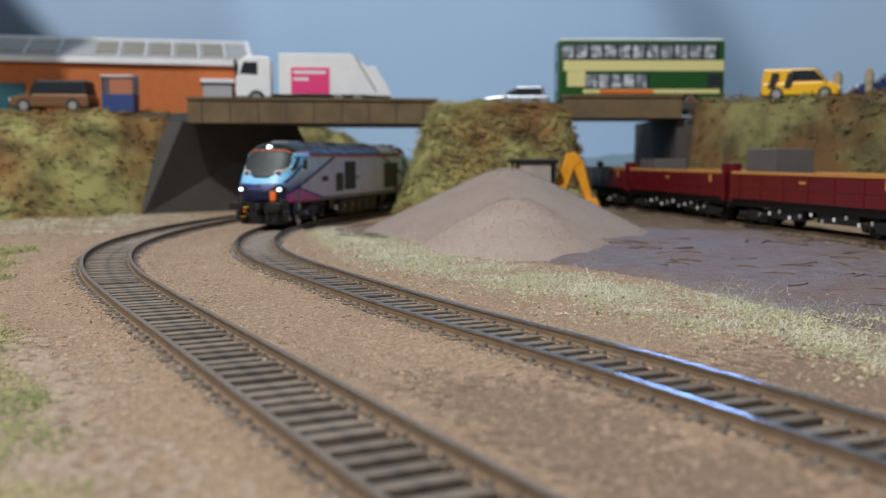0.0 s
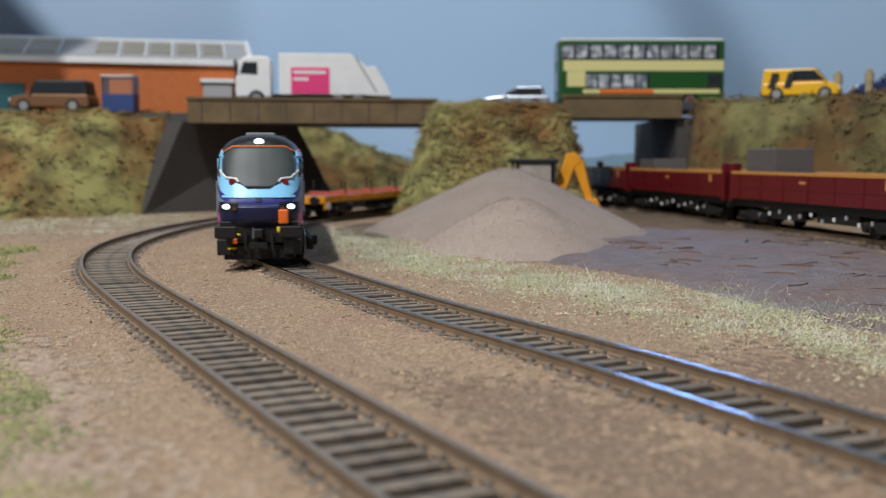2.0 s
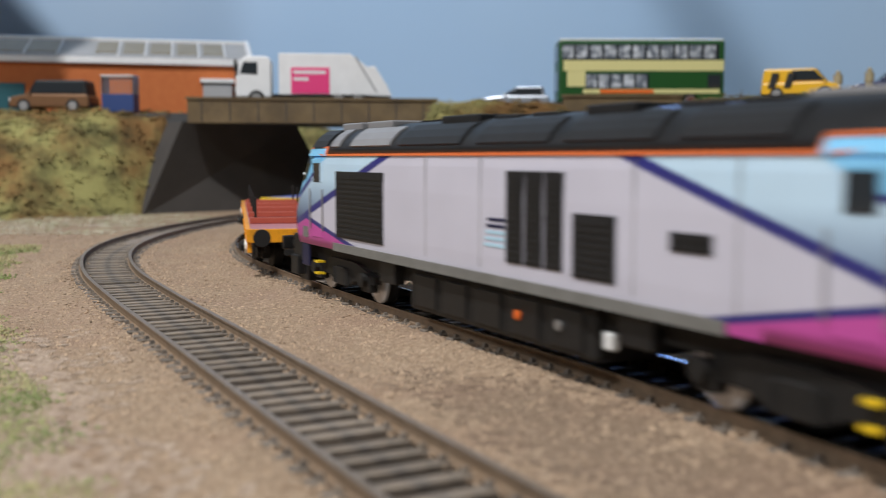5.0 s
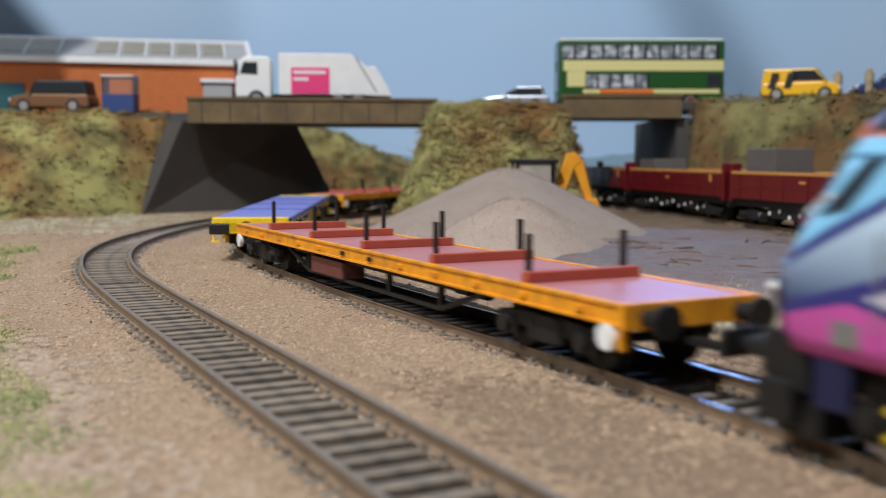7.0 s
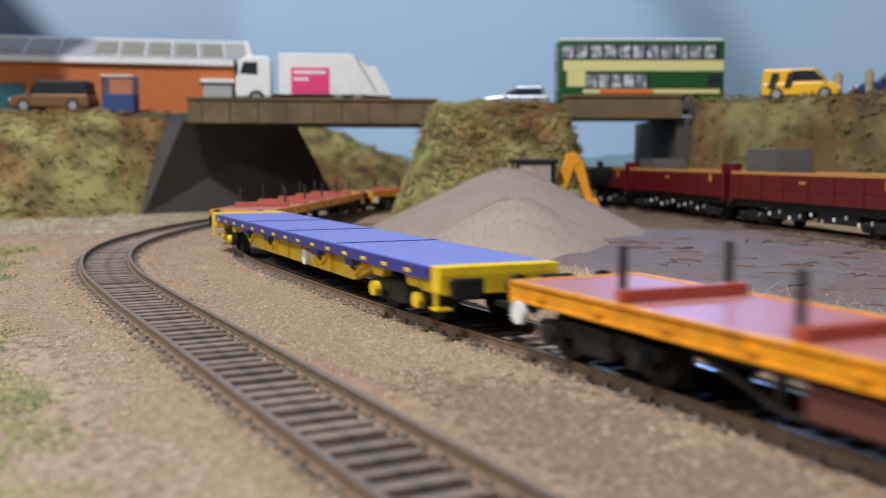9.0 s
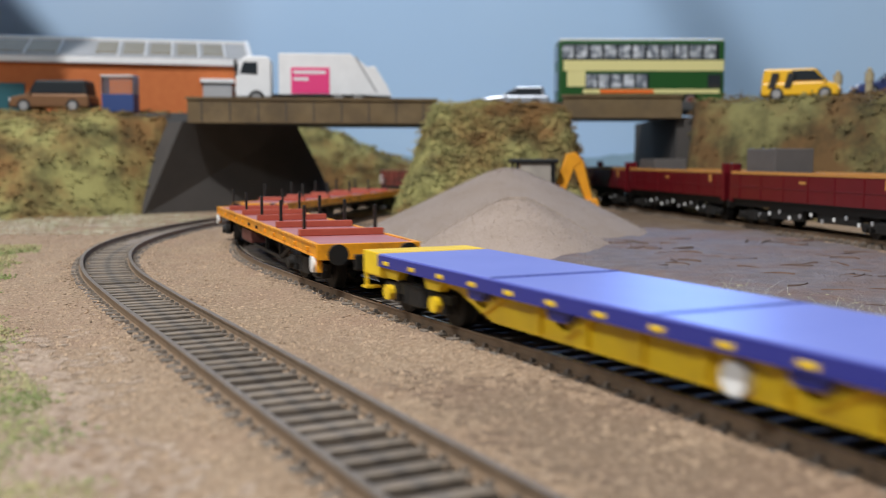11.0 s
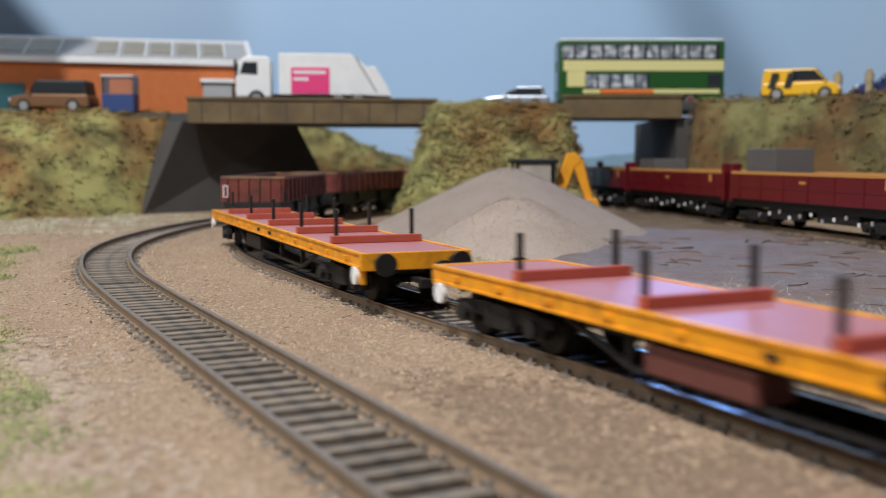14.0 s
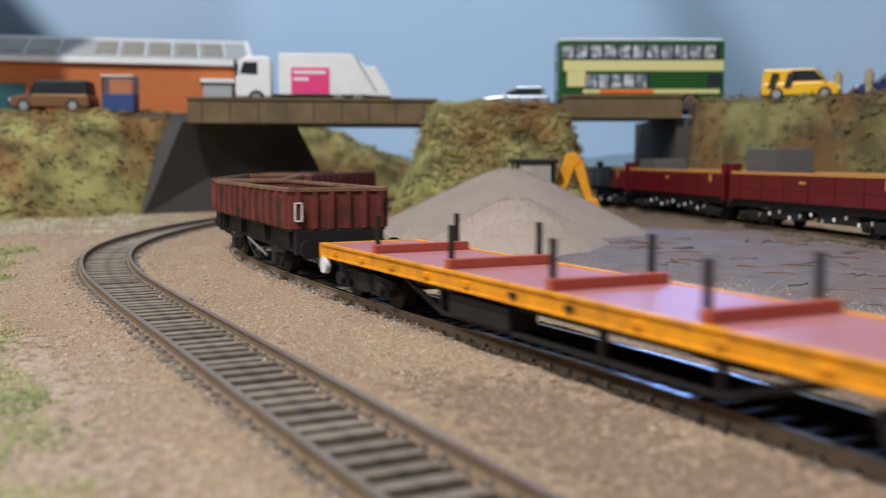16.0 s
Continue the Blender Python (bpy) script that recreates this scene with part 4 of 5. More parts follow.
def container_wagon(label):
    t = thing("container_wagon", label, "container wagon", group="wagons of the train")
    L, W, Z = 125.0, 15.6, 14.6
    part("deck", B((-L + 11.6, L - 5, -W, W, Z - 1.5, Z), bev=0.15), M_BLUEDECK_SHEEN, t, "blue loading deck, reflected sheen paled into its colour")
    for x in (-0.6, -54, 54):
        part("deck_seam", B((x - 0.35, x + 0.35, -W, W, Z - 0.1, Z + 0.22)), M_NAVYEDGE, t)
    for s in (-1, 1):
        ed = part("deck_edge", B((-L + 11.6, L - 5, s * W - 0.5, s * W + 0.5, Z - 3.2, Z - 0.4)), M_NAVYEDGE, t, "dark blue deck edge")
        for i in range(15):
            x = -L + 17 + i * (2 * L - 34) / 14
            part("clip", B((x - 1.7, x + 1.7, s * W + s * 0.2 - 0.5, s * W + s * 0.2 + 0.5, Z - 2.6, Z - 1.6), bev=0.15), M_YELLOW, ed)
        for x in (-62, -30, 30, 62):
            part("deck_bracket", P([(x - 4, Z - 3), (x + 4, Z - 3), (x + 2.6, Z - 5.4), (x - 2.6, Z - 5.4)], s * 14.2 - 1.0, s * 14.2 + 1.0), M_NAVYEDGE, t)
            part("brace", R(((x - 8, s * 13.0, 10.6), (x, s * 13.0, 6.4), 0.6), ((x + 8, s * 13.0, 10.6), (x, s * 13.0, 6.4), 0.6), seg=6), M_YELLOW, t)
        for x in (-108, -84, 84, 108):
            part("frame_bracket", P([(x - 5, Z - 3.2), (x + 5, Z - 3.2), (x + 3.2, 8.6), (x - 3.2, 8.6)], s * 13.4 - 1.2, s * 13.4 + 1.2), M_YELLOW, t)
        part("girder", P([(-L + 20, 11.2), (L - 20, 11.2), (L - 50, 9.2), (L - 66, 4.6), (-L + 66, 4.6), (-L + 50, 9.2)], s * 11.5 - 1.0, s * 11.5 + 1.0), M_YELLOW, t, "yellow fish-bellied side girder")
        for i in range(6):
            x = -40 + i * 16
            part("rib", B((x - 0.7, x + 0.7, s * 12.4 - 1.0, s * 12.4 + 1.0, 5.2, 11.4)), M_YELLOW, t)
        part("disc", R(((15, s * 12.4, 7.4), (15, s * 14.2, 7.4), 2.6), seg=24), M_LAMPWHITE, t, "white round handbrake disc")
        e = part("end_frame", B((L - 4.8 if s > 0 else -L, L if s > 0 else -L + 11.4, -15.4, 15.4, 8.6, Z + 0.15), (s * (L - 6) - 6, s * (L - 6) + 6, -14.8, 14.8, 8.2, Z - 1.6), bev=0.35), M_YELLOW, t, "yellow end platform")
        buffers(e, s * L, 10.6, oval=True)
        for q in (-1, 1):
            part("step", B((s * (L - 2) - 1.5, s * (L - 2) + 1.5, q * 14 - 2, q * 14 + 2, 4.8, 5.4), (s * (L - 2) - 0.4, s * (L - 2) + 0.4, q * 15.2 - 0.4, q * 15.2 + 0.4, 5, 10)), M_YELLOW, t)
    part("centre_frame", B((-L + 3, L - 3, -5, 5, 8.5, 13)), M_FRAME, t)
    bg = [bogie(t, s * 96, 24.5, 5.4, M_YELLOW, 12.6, 9.2) for s in (-1, 1)]
    return t, 96.0, bg, []


def box_wagon(label):
    t = thing("open_wagon", label, "open wagon", group="wagons of the train")
    L, W, z0, z1 = 62.0, 15.6, 16.6, 28.8
    part("floor_plate", B((-L, L, -W, W, z0 - 0.8, z0 + 0.4)), M_FRAME, t)
    for s in (-1, 1):
        w = part("side", B((-L, L, s * W - 0.5, s * W + 0.5, z0, z1)), M_WEATHER, t, "dirty maroon side with upright ribs")
        part("top_rail", B((-L - 0.4, L + 0.4, s * W - 1.0, s * W + 0.9, z1 - 0.6, z1 + 0.7), bev=0.15), M_RUSTRIM, w)
        for i in range(12):
            x = -L + 3 + i * (2 * L - 6) / 11
            part("rib", B((x - 0.8, x + 0.8, s * (W + 0.9) - 0.7, s * (W + 0.9) + 0.7, z0, z1 - 0.4), bev=0.15), M_WEATHER, w)
        e = part("end", B((s * L - 0.5, s * L + 0.5, -W, W, z0, z1)), M_WEATHER, t, "dirty maroon end with ribs")
        part("end_rail", B((s * L - 1.0, s * L + 0.9, -W, W, z1 - 0.6, z1 + 0.7), bev=0.15), M_RUSTRIM, e)
        for i in range(6):
            y = -W + 2 + i * (2 * W - 4) / 5
            part("end_rib", B((s * (L + 0.8) - 0.6, s * (L + 0.8) + 0.6, y - 0.7, y + 0.7, z0, z1 - 0.4)), M_WEATHER, e)
        part("ladder", B((s * (L + 1.6) - 0.25, s * (L + 1.6) + 0.25, -15.0, -14.6, 19, 25), (s * (L + 1.6) - 0.25, s * (L + 1.6) + 0.25, -12.8, -12.4, 19, 25), (s * (L + 1.6) - 0.25, s * (L + 1.6) + 0.25, -15.0, -12.4, 24.6, 25), (s * (L + 1.6) - 0.25, s * (L + 1.6) + 0.25, -15.0, -12.4, 19, 19.4)), M_LAMPWHITE if s > 0 else M_FRAME, e, "pale handrail")
        hs = part("headstock", B((s * L - 1.2, s * L + 1.2, -14.6, 14.6, 8.4, 16.4), bev=0.2), M_FRAME, t)
        buffers(hs, s * L, 10.6)
        part("solebar", B((-L, L, s * 12 - 0.8, s * 12 + 0.8, 8.6, 16.2)), M_FRAME, t)
        bm = bmesh.new()
        for x in (-34, 34):
            prism(bm, [(x - 9, 7), (x + 9, 7), (x + 3.5, 2.6), (x - 3.5, 2.6)], s * 12.6 - 0.6, s * 12.6 + 0.6)
            box(bm, x - 2.6, x + 2.6, s * 13.4 - 1.4, s * 13.4 + 1.4, 3.2, 7.6, 0.3)
            box(bm, x - 10, x + 10, s * 13.4 - 0.5, s * 13.4 + 0.5, 7.4, 8.4)
        rod(bm, (-14, s * 12.6, 7), (0, s * 12.6, 2.2), 0.6, 6)
        rod(bm, (14, s * 12.6, 7), (0, s * 12.6, 2.2), 0.6, 6)
        part("axleguard", bm, M_FRAME, t)
    for s in (-1, 1):
        for x in (-54, -20, 20, 54):
            part("body_bracket", P([(x - 1.2, 16.2), (x + 1.2, 16.2), (x + 0.9, 10), (x - 0.9, 10)], s * 13.8 - 1.0, s * 13.8 + 1.0), M_FRAME, t)
        part("brake_lever", R(((-8, s * 14.2, 9.0), (22, s * 14.2, 5.0), 0.45), seg=6), M_SKIRT, t, "pale handbrake lever")
    part("load_floor", B((-L + 1, L - 1, -W + 1, W - 1, z0 + 0.4, z0 + 1.4)), M_RUSTRIM, t)
    ws = [wheelset(t, s * 34, 5.6) for s in (-1, 1)]
    return t, 34.0, [], ws


# ---- locomotive ----
LEVELS = ((11.5, 126, 15.6), (13.4, 127.6, 16.0), (16, 128.8, 16.2), (19, 129.3, 16.3), (22, 129.2, 16.3), (24, 128.4, 16.3), (26, 127.2, 16.3), (28, 125.8, 16.3), (31, 123.8, 16.3), (34, 121.6, 16.2), (37, 119.4, 16.1), (39.7, 117.6, 15.8), (41.6, 116.4, 15.2), (43.5, 115.2, 14.0), (45.2, 113.6, 12.2), (46.6, 110.8, 9.8), (47.4, 106.5, 7.4), (47.8, 100.5, 5.0))
TAPER = ((0.0, 0.0), (0.3, 0.25), (0.55, 0.9), (0.74, 2.2), (0.87, 4.6), (0.95, 9.0), (1.0, 22.0))


def hull(z):
    zs = [l[0] for l in LEVELS]
    return float(np.interp(z, zs, [l[1] for l in LEVELS])), float(np.interp(z, zs, [l[2] for l in LEVELS]))


def nose_x(z, y):
    xf, w = hull(z)
    return xf - float(np.interp(min(abs(y) / w, 1), [t[0] for t in TAPER], [t[1] for t in TAPER]))


def side_y(x, z):
    """Half width of the shell at a length and height, rounding in towards the nose."""
    xf, w = hull(z)
    return w * float(np.interp(max(xf - abs(x), 0), [t[1] for t in TAPER], [t[0] for t in TAPER]))


def shell(levels, grow=0.0):
    bm = bmesh.new()
    rings = []
    for z in levels:
        xf, w = hull(z)
        w += grow
        front = [(xf - dx + grow, w * q) for q, dx in TAPER]
        q1 = front + [(x, w) for x in (85, 60, 30, 0)]
        half = q1 + [(-x, y) for x, y in q1[-2::-1]]
        ring = half + [(x, -y) for x, y in half[-2:0:-1]]
        rings.append([bm.verts.new((x, y, z)) for x, y in ring])
    for a, c in zip(rings, rings[1:]):
        n = len(a)
        for i in range(n):
            bm.faces.new((a[i], a[(i + 1) % n], c[(i + 1) % n], c[i]))
    bm.faces.new(rings[0][::-1])
    bm.faces.new(rings[-1])
    bmesh.ops.recalc_face_normals(bm, faces=bm.faces[:])
    return bm


def skin(zlo, zhi, y_lo, y_hi, lift, nz=9, ny=12):
    """A thin panel on the nose between two heights; y limits are functions of height."""
    bm = bmesh.new()
    g = []
    for i in range(nz + 1):
        z = zlo + (zhi - zlo) * i / nz
        row = []
        for j in range(ny + 1):
            y = y_lo(z) + (y_hi(z) - y_lo(z)) * j / ny
            row.append(bm.verts.new((nose_x(z, y) + lift, y, z + lift * 0.3)))
        g.append(row)
    for i in range(nz):
        for j in range(ny):
            bm.faces.new((g[i][j], g[i][j + 1], g[i + 1][j + 1], g[i + 1][j]))
    r = bmesh.ops.extrude_face_region(bm, geom=bm.faces[:])
    for v in [e for e in r["geom"] if isinstance(e, bmesh.types.BMVert)]:
        v.co.x -= 0.5
    bmesh.ops.recalc_face_normals(bm, faces=bm.faces[:])
    return bm


def flank(corners, s, lift, n=8):
    """A thin panel on the side s, between four corners (x, z) running round, following the shell."""
    bm = bmesh.new()
    (ax, az), (bx, bz), (cx, cz), (dx, dz) = corners
    g = []
    for i in range(n + 1):
        row = []
        for j in range(n + 1):
            p, q = i / n, j / n
            x = (ax * (1 - p) + bx * p) * (1 - q) + (dx * (1 - p) + cx * p) * q
            z = (az * (1 - p) + bz * p) * (1 - q) + (dz * (1 - p) + cz * p) * q
            row.append(bm.verts.new((x + math.copysign(lift * 0.5, x), s * (side_y(x, z) + lift), z)))
        g.append(row)
    for i in range(n):
        for j in range(n):
            bm.faces.new((g[i][j], g[i][j + 1], g[i + 1][j + 1], g[i + 1][j]))
    r = bmesh.ops.extrude_face_region(bm, geom=bm.faces[:])
    for v in [e for e in r["geom"] if isinstance(e, bmesh.types.BMVert)]:
        v.co.y -= s * 0.6
    bmesh.ops.recalc_face_normals(bm, faces=bm.faces[:])
    return bm


def both_ends(bm, front):
    if not front:
        bmesh.ops.rotate(bm, verts=bm.verts[:], cent=(0, 0, 0), matrix=Matrix.Rotation(math.pi, 3, "Z"))
    return bm


def screen_half(z):
    return min(float(np.interp(z, (27.6, 28.4, 30.2, 33.0, 38.0, 41.0, 43.0), (4.2, 5.0, 9.0, 13.6, 14.0, 12.4, 9.6))), hull(z)[1] * 0.93)


def locomotive():
    t = thing("locomotive", "pale grey and cyan diesel locomotive with navy stripes, headlights lit", "locomotive", group="train")
    body = part("body", shell([13.4, 16, 17.5, 19, 20.5, 22, 23, 24, 25, 26, 27, 28, 29.5, 31, 34, 37, 39.7]), M_LIVERY, t, smooth=False)
    body.data.polygons.foreach_set("use_smooth", [abs(p.normal.z) < 0.9 and abs(p.center.x) > 0.095 for p in body.data.polygons])
    roof = part("roof", shell([39.75, 41.6, 43.5, 45.2, 46.6, 47.4, 47.8], 0.05), M_ROOFBLACK, t, "black curved roof", smooth=True)
    for x0, x1 in ((-98, -84), (-80, -64), (-34, -14), (30, 46)):
        part("roof_panel", B((x0, x1, -9.4, 9.4, 45.8, 48.6), bev=0.4), M_ROOFPANEL if x0 < -50 else M_VENT, roof, "grey roof hatch")
    part("roof_panel", B((82, 100, -5.6, 5.6, 46.8, 48.7), bev=0.4), M_ROOFPANEL, roof, "grey roof hatch")
    for x in (-10, 6, 56, 70):
        part("roof_hatch", B((x, x + 11, -7.4, 7.4, 46.8, 48.1), bev=0.3), M_VENT, roof)
    for x in (-58, -50, -42):
        part("roof_fan", R(((x, 0, 47.2), (x, 0, 48.4), 3.6), seg=20), M_VENT, roof, "round black roof fan")
    for s in (-1, 1):
        for x0, x1, m in ((-106, -95, M_VENT), (-92, -86, M_ROOFPANEL), (-78, -52, M_ROOFPANEL), (-46, -12, M_VENT), (-4, 26, M_VENT), (32, 60, M_VENT), (66, 88, M_VENT)):
            bm = bmesh.new()
            zs = (41.8, 43.5, 45.2, 46.5)
            rows = [[bm.verts.new((x, s * (hull(z)[1] + 0.45), z + 0.25)) for z in zs] for x in (x0, x1)]
            fs = [bm.faces.new((rows[0][i], rows[1][i], rows[1][i + 1], rows[0][i + 1])) for i in range(3)]
            ex = bmesh.ops.extrude_face_region(bm, geom=fs)
            for v in [q for q in ex["geom"] if isinstance(q, bmesh.types.BMVert)]:
                v.co += Vector((0, -s * 1.2, -1.0))
            bmesh.ops.recalc_face_normals(bm, faces=bm.faces[:])
            part("shoulder_panel", bm, m, roof, "pale grey roof panel" if m is M_ROOFPANEL else "")
        part("cantrail_line", B((-94, 94.4, s * 15.95 - 0.25, s * 15.95 + 0.25, 39.4, 40.0)), M_STRIPE, t, "thin orange line round the eaves")
        for x0, x1, z0, z1 in ((-86, -54, 17.2, 35.2), (11.8, 18.6, 18.4, 36.4), (19.4, 26.2, 18.4, 36.4), (27.0, 33.6, 18.4, 36.4), (37.1, 50.9, 17.8, 29.2), (65.5, 75, 24.6, 27.6)):
            v = part("side_grille", B((x0, x1, s * 16.2 - 0.35, s * 16.2 + 0.35, z0, z1)), M_VENT, body, "dark louvred grille")
            for k in range(int((z1 - z0) / 1.3)):
                z = z0 + 0.8 + k * 1.3
                part("louvre", B((x0 + 0.5, x1 - 0.5, s * 16.62 - 0.1, s * 16.62 + 0.1, z - 0.3, z + 0.3)), M_VENT, v)
        for x in (-28, 0, 56, 80):
            part("panel_seam", B((x - 0.12, x + 0.12, s * 16.28 - 0.06, s * 16.28 + 0.06, 16.5, 39.0)), M_SKIRT, body)
        part("skirt", B((-88, 78, s * 16.2 - 0.5, s * 16.2 + 0.5, 13.2, 15.4)), M_SKIRT, t, "grey lower skirt")
        for i in range(5):
            part("logo_bar", B((2 + i * 0.4, 11, s * 16.3 - 0.12, s * 16.3 + 0.12, 21.0 + i * 1.3, 21.7 + i * 1.3)), M_ICE if i < 3 else M_NAVY, body)
        for e in (-1, 1):
            door = part("cab_door", B((e * 101 - 4.2, e * 101 + 4.2, s * 16.12 - 0.25, s * 16.12 + 0.25, 16, 38.6), bev=0.15), M_LIVERY, body)
            part("door_window", B((e * 101 - 2.6, e * 101 + 2.6, s * 16.4 - 0.15, s * 16.4 + 0.15, 32, 37.4), bev=0.1), M_GLASS, door)
            for q in (-5.0, 5.0):
                part("handrail", R(((e * 101 + q, s * 16.7, 18), (e * 101 + q, s * 16.7, 30), 0.22), seg=6), M_RIM, door)
            part("cab_window", flank([(e * 106.2, 39.0), (e * 109.6, 38.8), (e * 117.4, 31.6), (e * 112.0, 32.6)], s, 0.25), M_GLASS, body, "slanting black cab side window")
            part("cab_hood", flank([(e * 93.6, 39.4), (e * 94.6, 41.5), (e * 111.0, 41.6), (e * 113.0, 39.4)], s, 0.4), M_HOOD, body, "cyan cab side rising over the eaves")
            bm = bmesh.new()
            way = [(94.0, 39.8), (94.6, 41.9), (103, 42.0), (109.5, 41.6)]
            for (x0, z0), (x1, z1) in zip(way, way[1:]):
                rod(bm, (e * x0, s * (side_y(x0, z0) + 0.3), z0), (e * x1, s * (side_y(x1, z1) + 0.3), z1), 0.32, 6)
            part("hood_line", bm, M_STRIPE, body)
            part("cab_step", B((e * 114 - 3.0, e * 114 + 3.0, s * 14.6 - 0.7, s * 15.2 + 0.7, 6.6, 13.6), bev=0.3), M_NAVY, body, "navy step panel under the cab")
            part("data_panel", B((e * 111.2 - 2.2, e * 111.2 + 2.2, s * 16.1 - 0.12, s * 16.1 + 0.12, 15.4, 18.6)), M_SKIRT, body)
    for front in (True, False):
        part("windscreen", both_ends(skin(27.6, 43.0, lambda z: -screen_half(z), screen_half, 0.35, 14, 16), front), M_SCREEN, body, "raked black windscreen with grey reflections mottled into its colour", smooth=True)
        bm = bmesh.new()
        way = [(-16.0, 39.6), (-14.6, 40.3), (-12.6, 41.6), (-9.8, 43.2), (9.8, 43.2), (12.6, 41.6), (14.6, 40.3), (16.0, 39.6)]
        for (y0, z0), (y1, z1) in zip(way, way[1:]):
            n = 8 if y1 - y0 > 5 else 1
            for k in range(n):
                p, q = k / n, (k + 1) / n
                ya, yb, za, zb = y0 + (y1 - y0) * p, y0 + (y1 - y0) * q, z0 + (z1 - z0) * p, z0 + (z1 - z0) * q
                rod(bm, (nose_x(za, ya) + 0.35, ya, za), (nose_x(zb, yb) + 0.35, yb, zb), 0.34, 6)
        part("visor_line", both_ends(bm, front), M_STRIPE, body, "thin orange line over the windscreen")
        part("lower_panel", both_ends(skin(14.6, 21.0, lambda z: -14.6, lambda z: 14.6, 0.25), front), M_NAVY, body, "navy lower nose panel", smooth=True)
        part("nose_crease", both_ends(skin(24.2, 25.0, lambda z: -13.4, lambda z: 13.4, 0.45, 2), front), M_HOOD, body)
        part("badge", both_ends(skin(22.7, 24.0, lambda z: -1.3, lambda z: 1.3, 0.3, 2, 4), front), M_NAVY, body)
        lit = M_HEAD if front else M_LAMPWHITE
        for s in (-1, 1):
            part("lamp_recess", both_ends(skin(19.2, 22.6, lambda z: min(s * 7.4, s * 14.4), lambda z: max(s * 7.4, s * 14.4), 0.4), front), M_BLACK, body)
            bm = bmesh.new()
            bmesh.ops.create_uvsphere(bm, u_segments=16, v_segments=8, radius=1.0, matrix=Matrix.Translation((nose_x(21.0, 11.6) + 0.4, s * 11.6, 21.0)) @ Matrix.Diagonal((0.8, 1.6, 0.95, 1)))
            part("headlight", both_ends(bm, front), lit, body, "glowing white headlight" if front else "unlit lamp", smooth=True)
            part("marker_lamp", both_ends(R(((nose_x(20.6, 8.6), s * 8.6, 20.4), (nose_x(20.6, 8.6) + 0.9, s * 8.6, 20.4), 0.7), seg=10), front), M_REDBOX, body)
            bm = bmesh.new()
            for (y0, z0), (y1, z1) in (((14.6, 34.2), (12.0, 31.6)), ((12.0, 31.6), (8.2, 31.2)), ((8.2, 31.2), (7.4, 30.0))):
                rod(bm, (nose_x(z0, y0) + 0.7, s * y0, z0), (nose_x(z1, y1) + 0.7, s * y1, z1), 0.40, 6)
            part("wiper_rail", both_ends(bm, front), M_LAMPWHITE, body, "pale trim under the windscreen")
            part("tail_lamp", both_ends(R(((nose_x(30.0, 9.8), s * 9.8, 30.0), (nose_x(30.0, 9.8) + 0.9, s * 9.8, 30.0), 1.15)), front), M_TAIL, body, "dark red tail lamp")
        part("lamp_housing", both_ends(skin(43.4, 46.4, lambda z: -4.6, lambda z: 4.6, 0.5, 4, 8), front), M_BLACK, body)
        bm = bmesh.new()
        bmesh.ops.create_uvsphere(bm, u_segments=16, v_segments=8, radius=1.0, matrix=Matrix.Translation((nose_x(44.9, 0) + 0.6, 0, 44.9)) @ Matrix.Diagonal((0.8, 1.8, 1.25, 1)))
        part("top_headlight", both_ends(bm, front), lit, body, "glowing white headlight" if front else "unlit lamp", smooth=True)
        beam = part("buffer_beam", both_ends(B((119, 127.2, -14.4, 14.4, 7.4, 15.6), (118, 126, -13, 13, 1.2, 7.0), (121, 127.4, -15.4, -9, 3, 9), (121, 127.4, 9, 15.4, 3, 9), bev=0.5), front), M_BLACK, t, "black buffer beam and snowplough")
        buffers(beam, 127.5 if front else -127.5, 12.0, reach=7.0, y=11.6, oval=True)
        part("hose", both_ends(R(((128.4, -4.6, 12), (129.2, -4.8, 5), 0.6), ((128.4, 4.6, 12), (129.2, 4.9, 5.4), 0.6), ((128.4, -1.8, 13), (130.4, -1.8, 9), 0.7), seg=8), front), M_BLACK, beam)
        part("coupling_hook", both_ends(B((127, 131.5, -1.6, 1.6, 9.4, 13.0), bev=0.5), front), M_BLACK, beam)
        if front:
            part("jumper_socket", B((128.4, 130.8, 7.2, 10.8, 14.6, 20.0), bev=0.6), M_HIVIS, beam, "bright orange cable socket")
            part("air_pipe", B((128.2, 130.2, 6.6, 9.4, 11.4, 13.6), bev=0.5), M_YELLOW, beam)
            part("air_pipe", B((128.2, 130.2, -9.6, -7.8, 7.4, 9.4), bev=0.4), M_HIVIS, beam)
            part("pipe_tap", B((128.2, 129.6, -10.2, -6.8, 10.6, 11.2)), M_YELLOW, beam)
            part("pipe_tap", B((128.2, 129.6, -11.2, -8.2, 5.4, 6.0)), M_YELLOW, beam)
        for s in (-1, 1):
            for z in (5.0, 8.4):
                part("footstep", both_ends(B((102.0, 104.6, s * 15.0 - 1.4, s * 15.0 + 1.0, z, z + 0.6)), front), M_YELLOW, beam, "yellow-edged footstep")
    tank = part("fuel_tank", B((-42, 42, -14.2, 14.2, 2.6, 13.0), bev=1.0), M_FRAME, t, "black fuel tank and equipment boxes")
    for i in range(5):
        for s in (-1, 1):
            part("tank_door", B((-38 + i * 16, -26 + i * 16, s * 14.35 - 0.35, s * 14.35 + 0.35, 4.0, 11.4), bev=0.2), M_BLACK, tank)
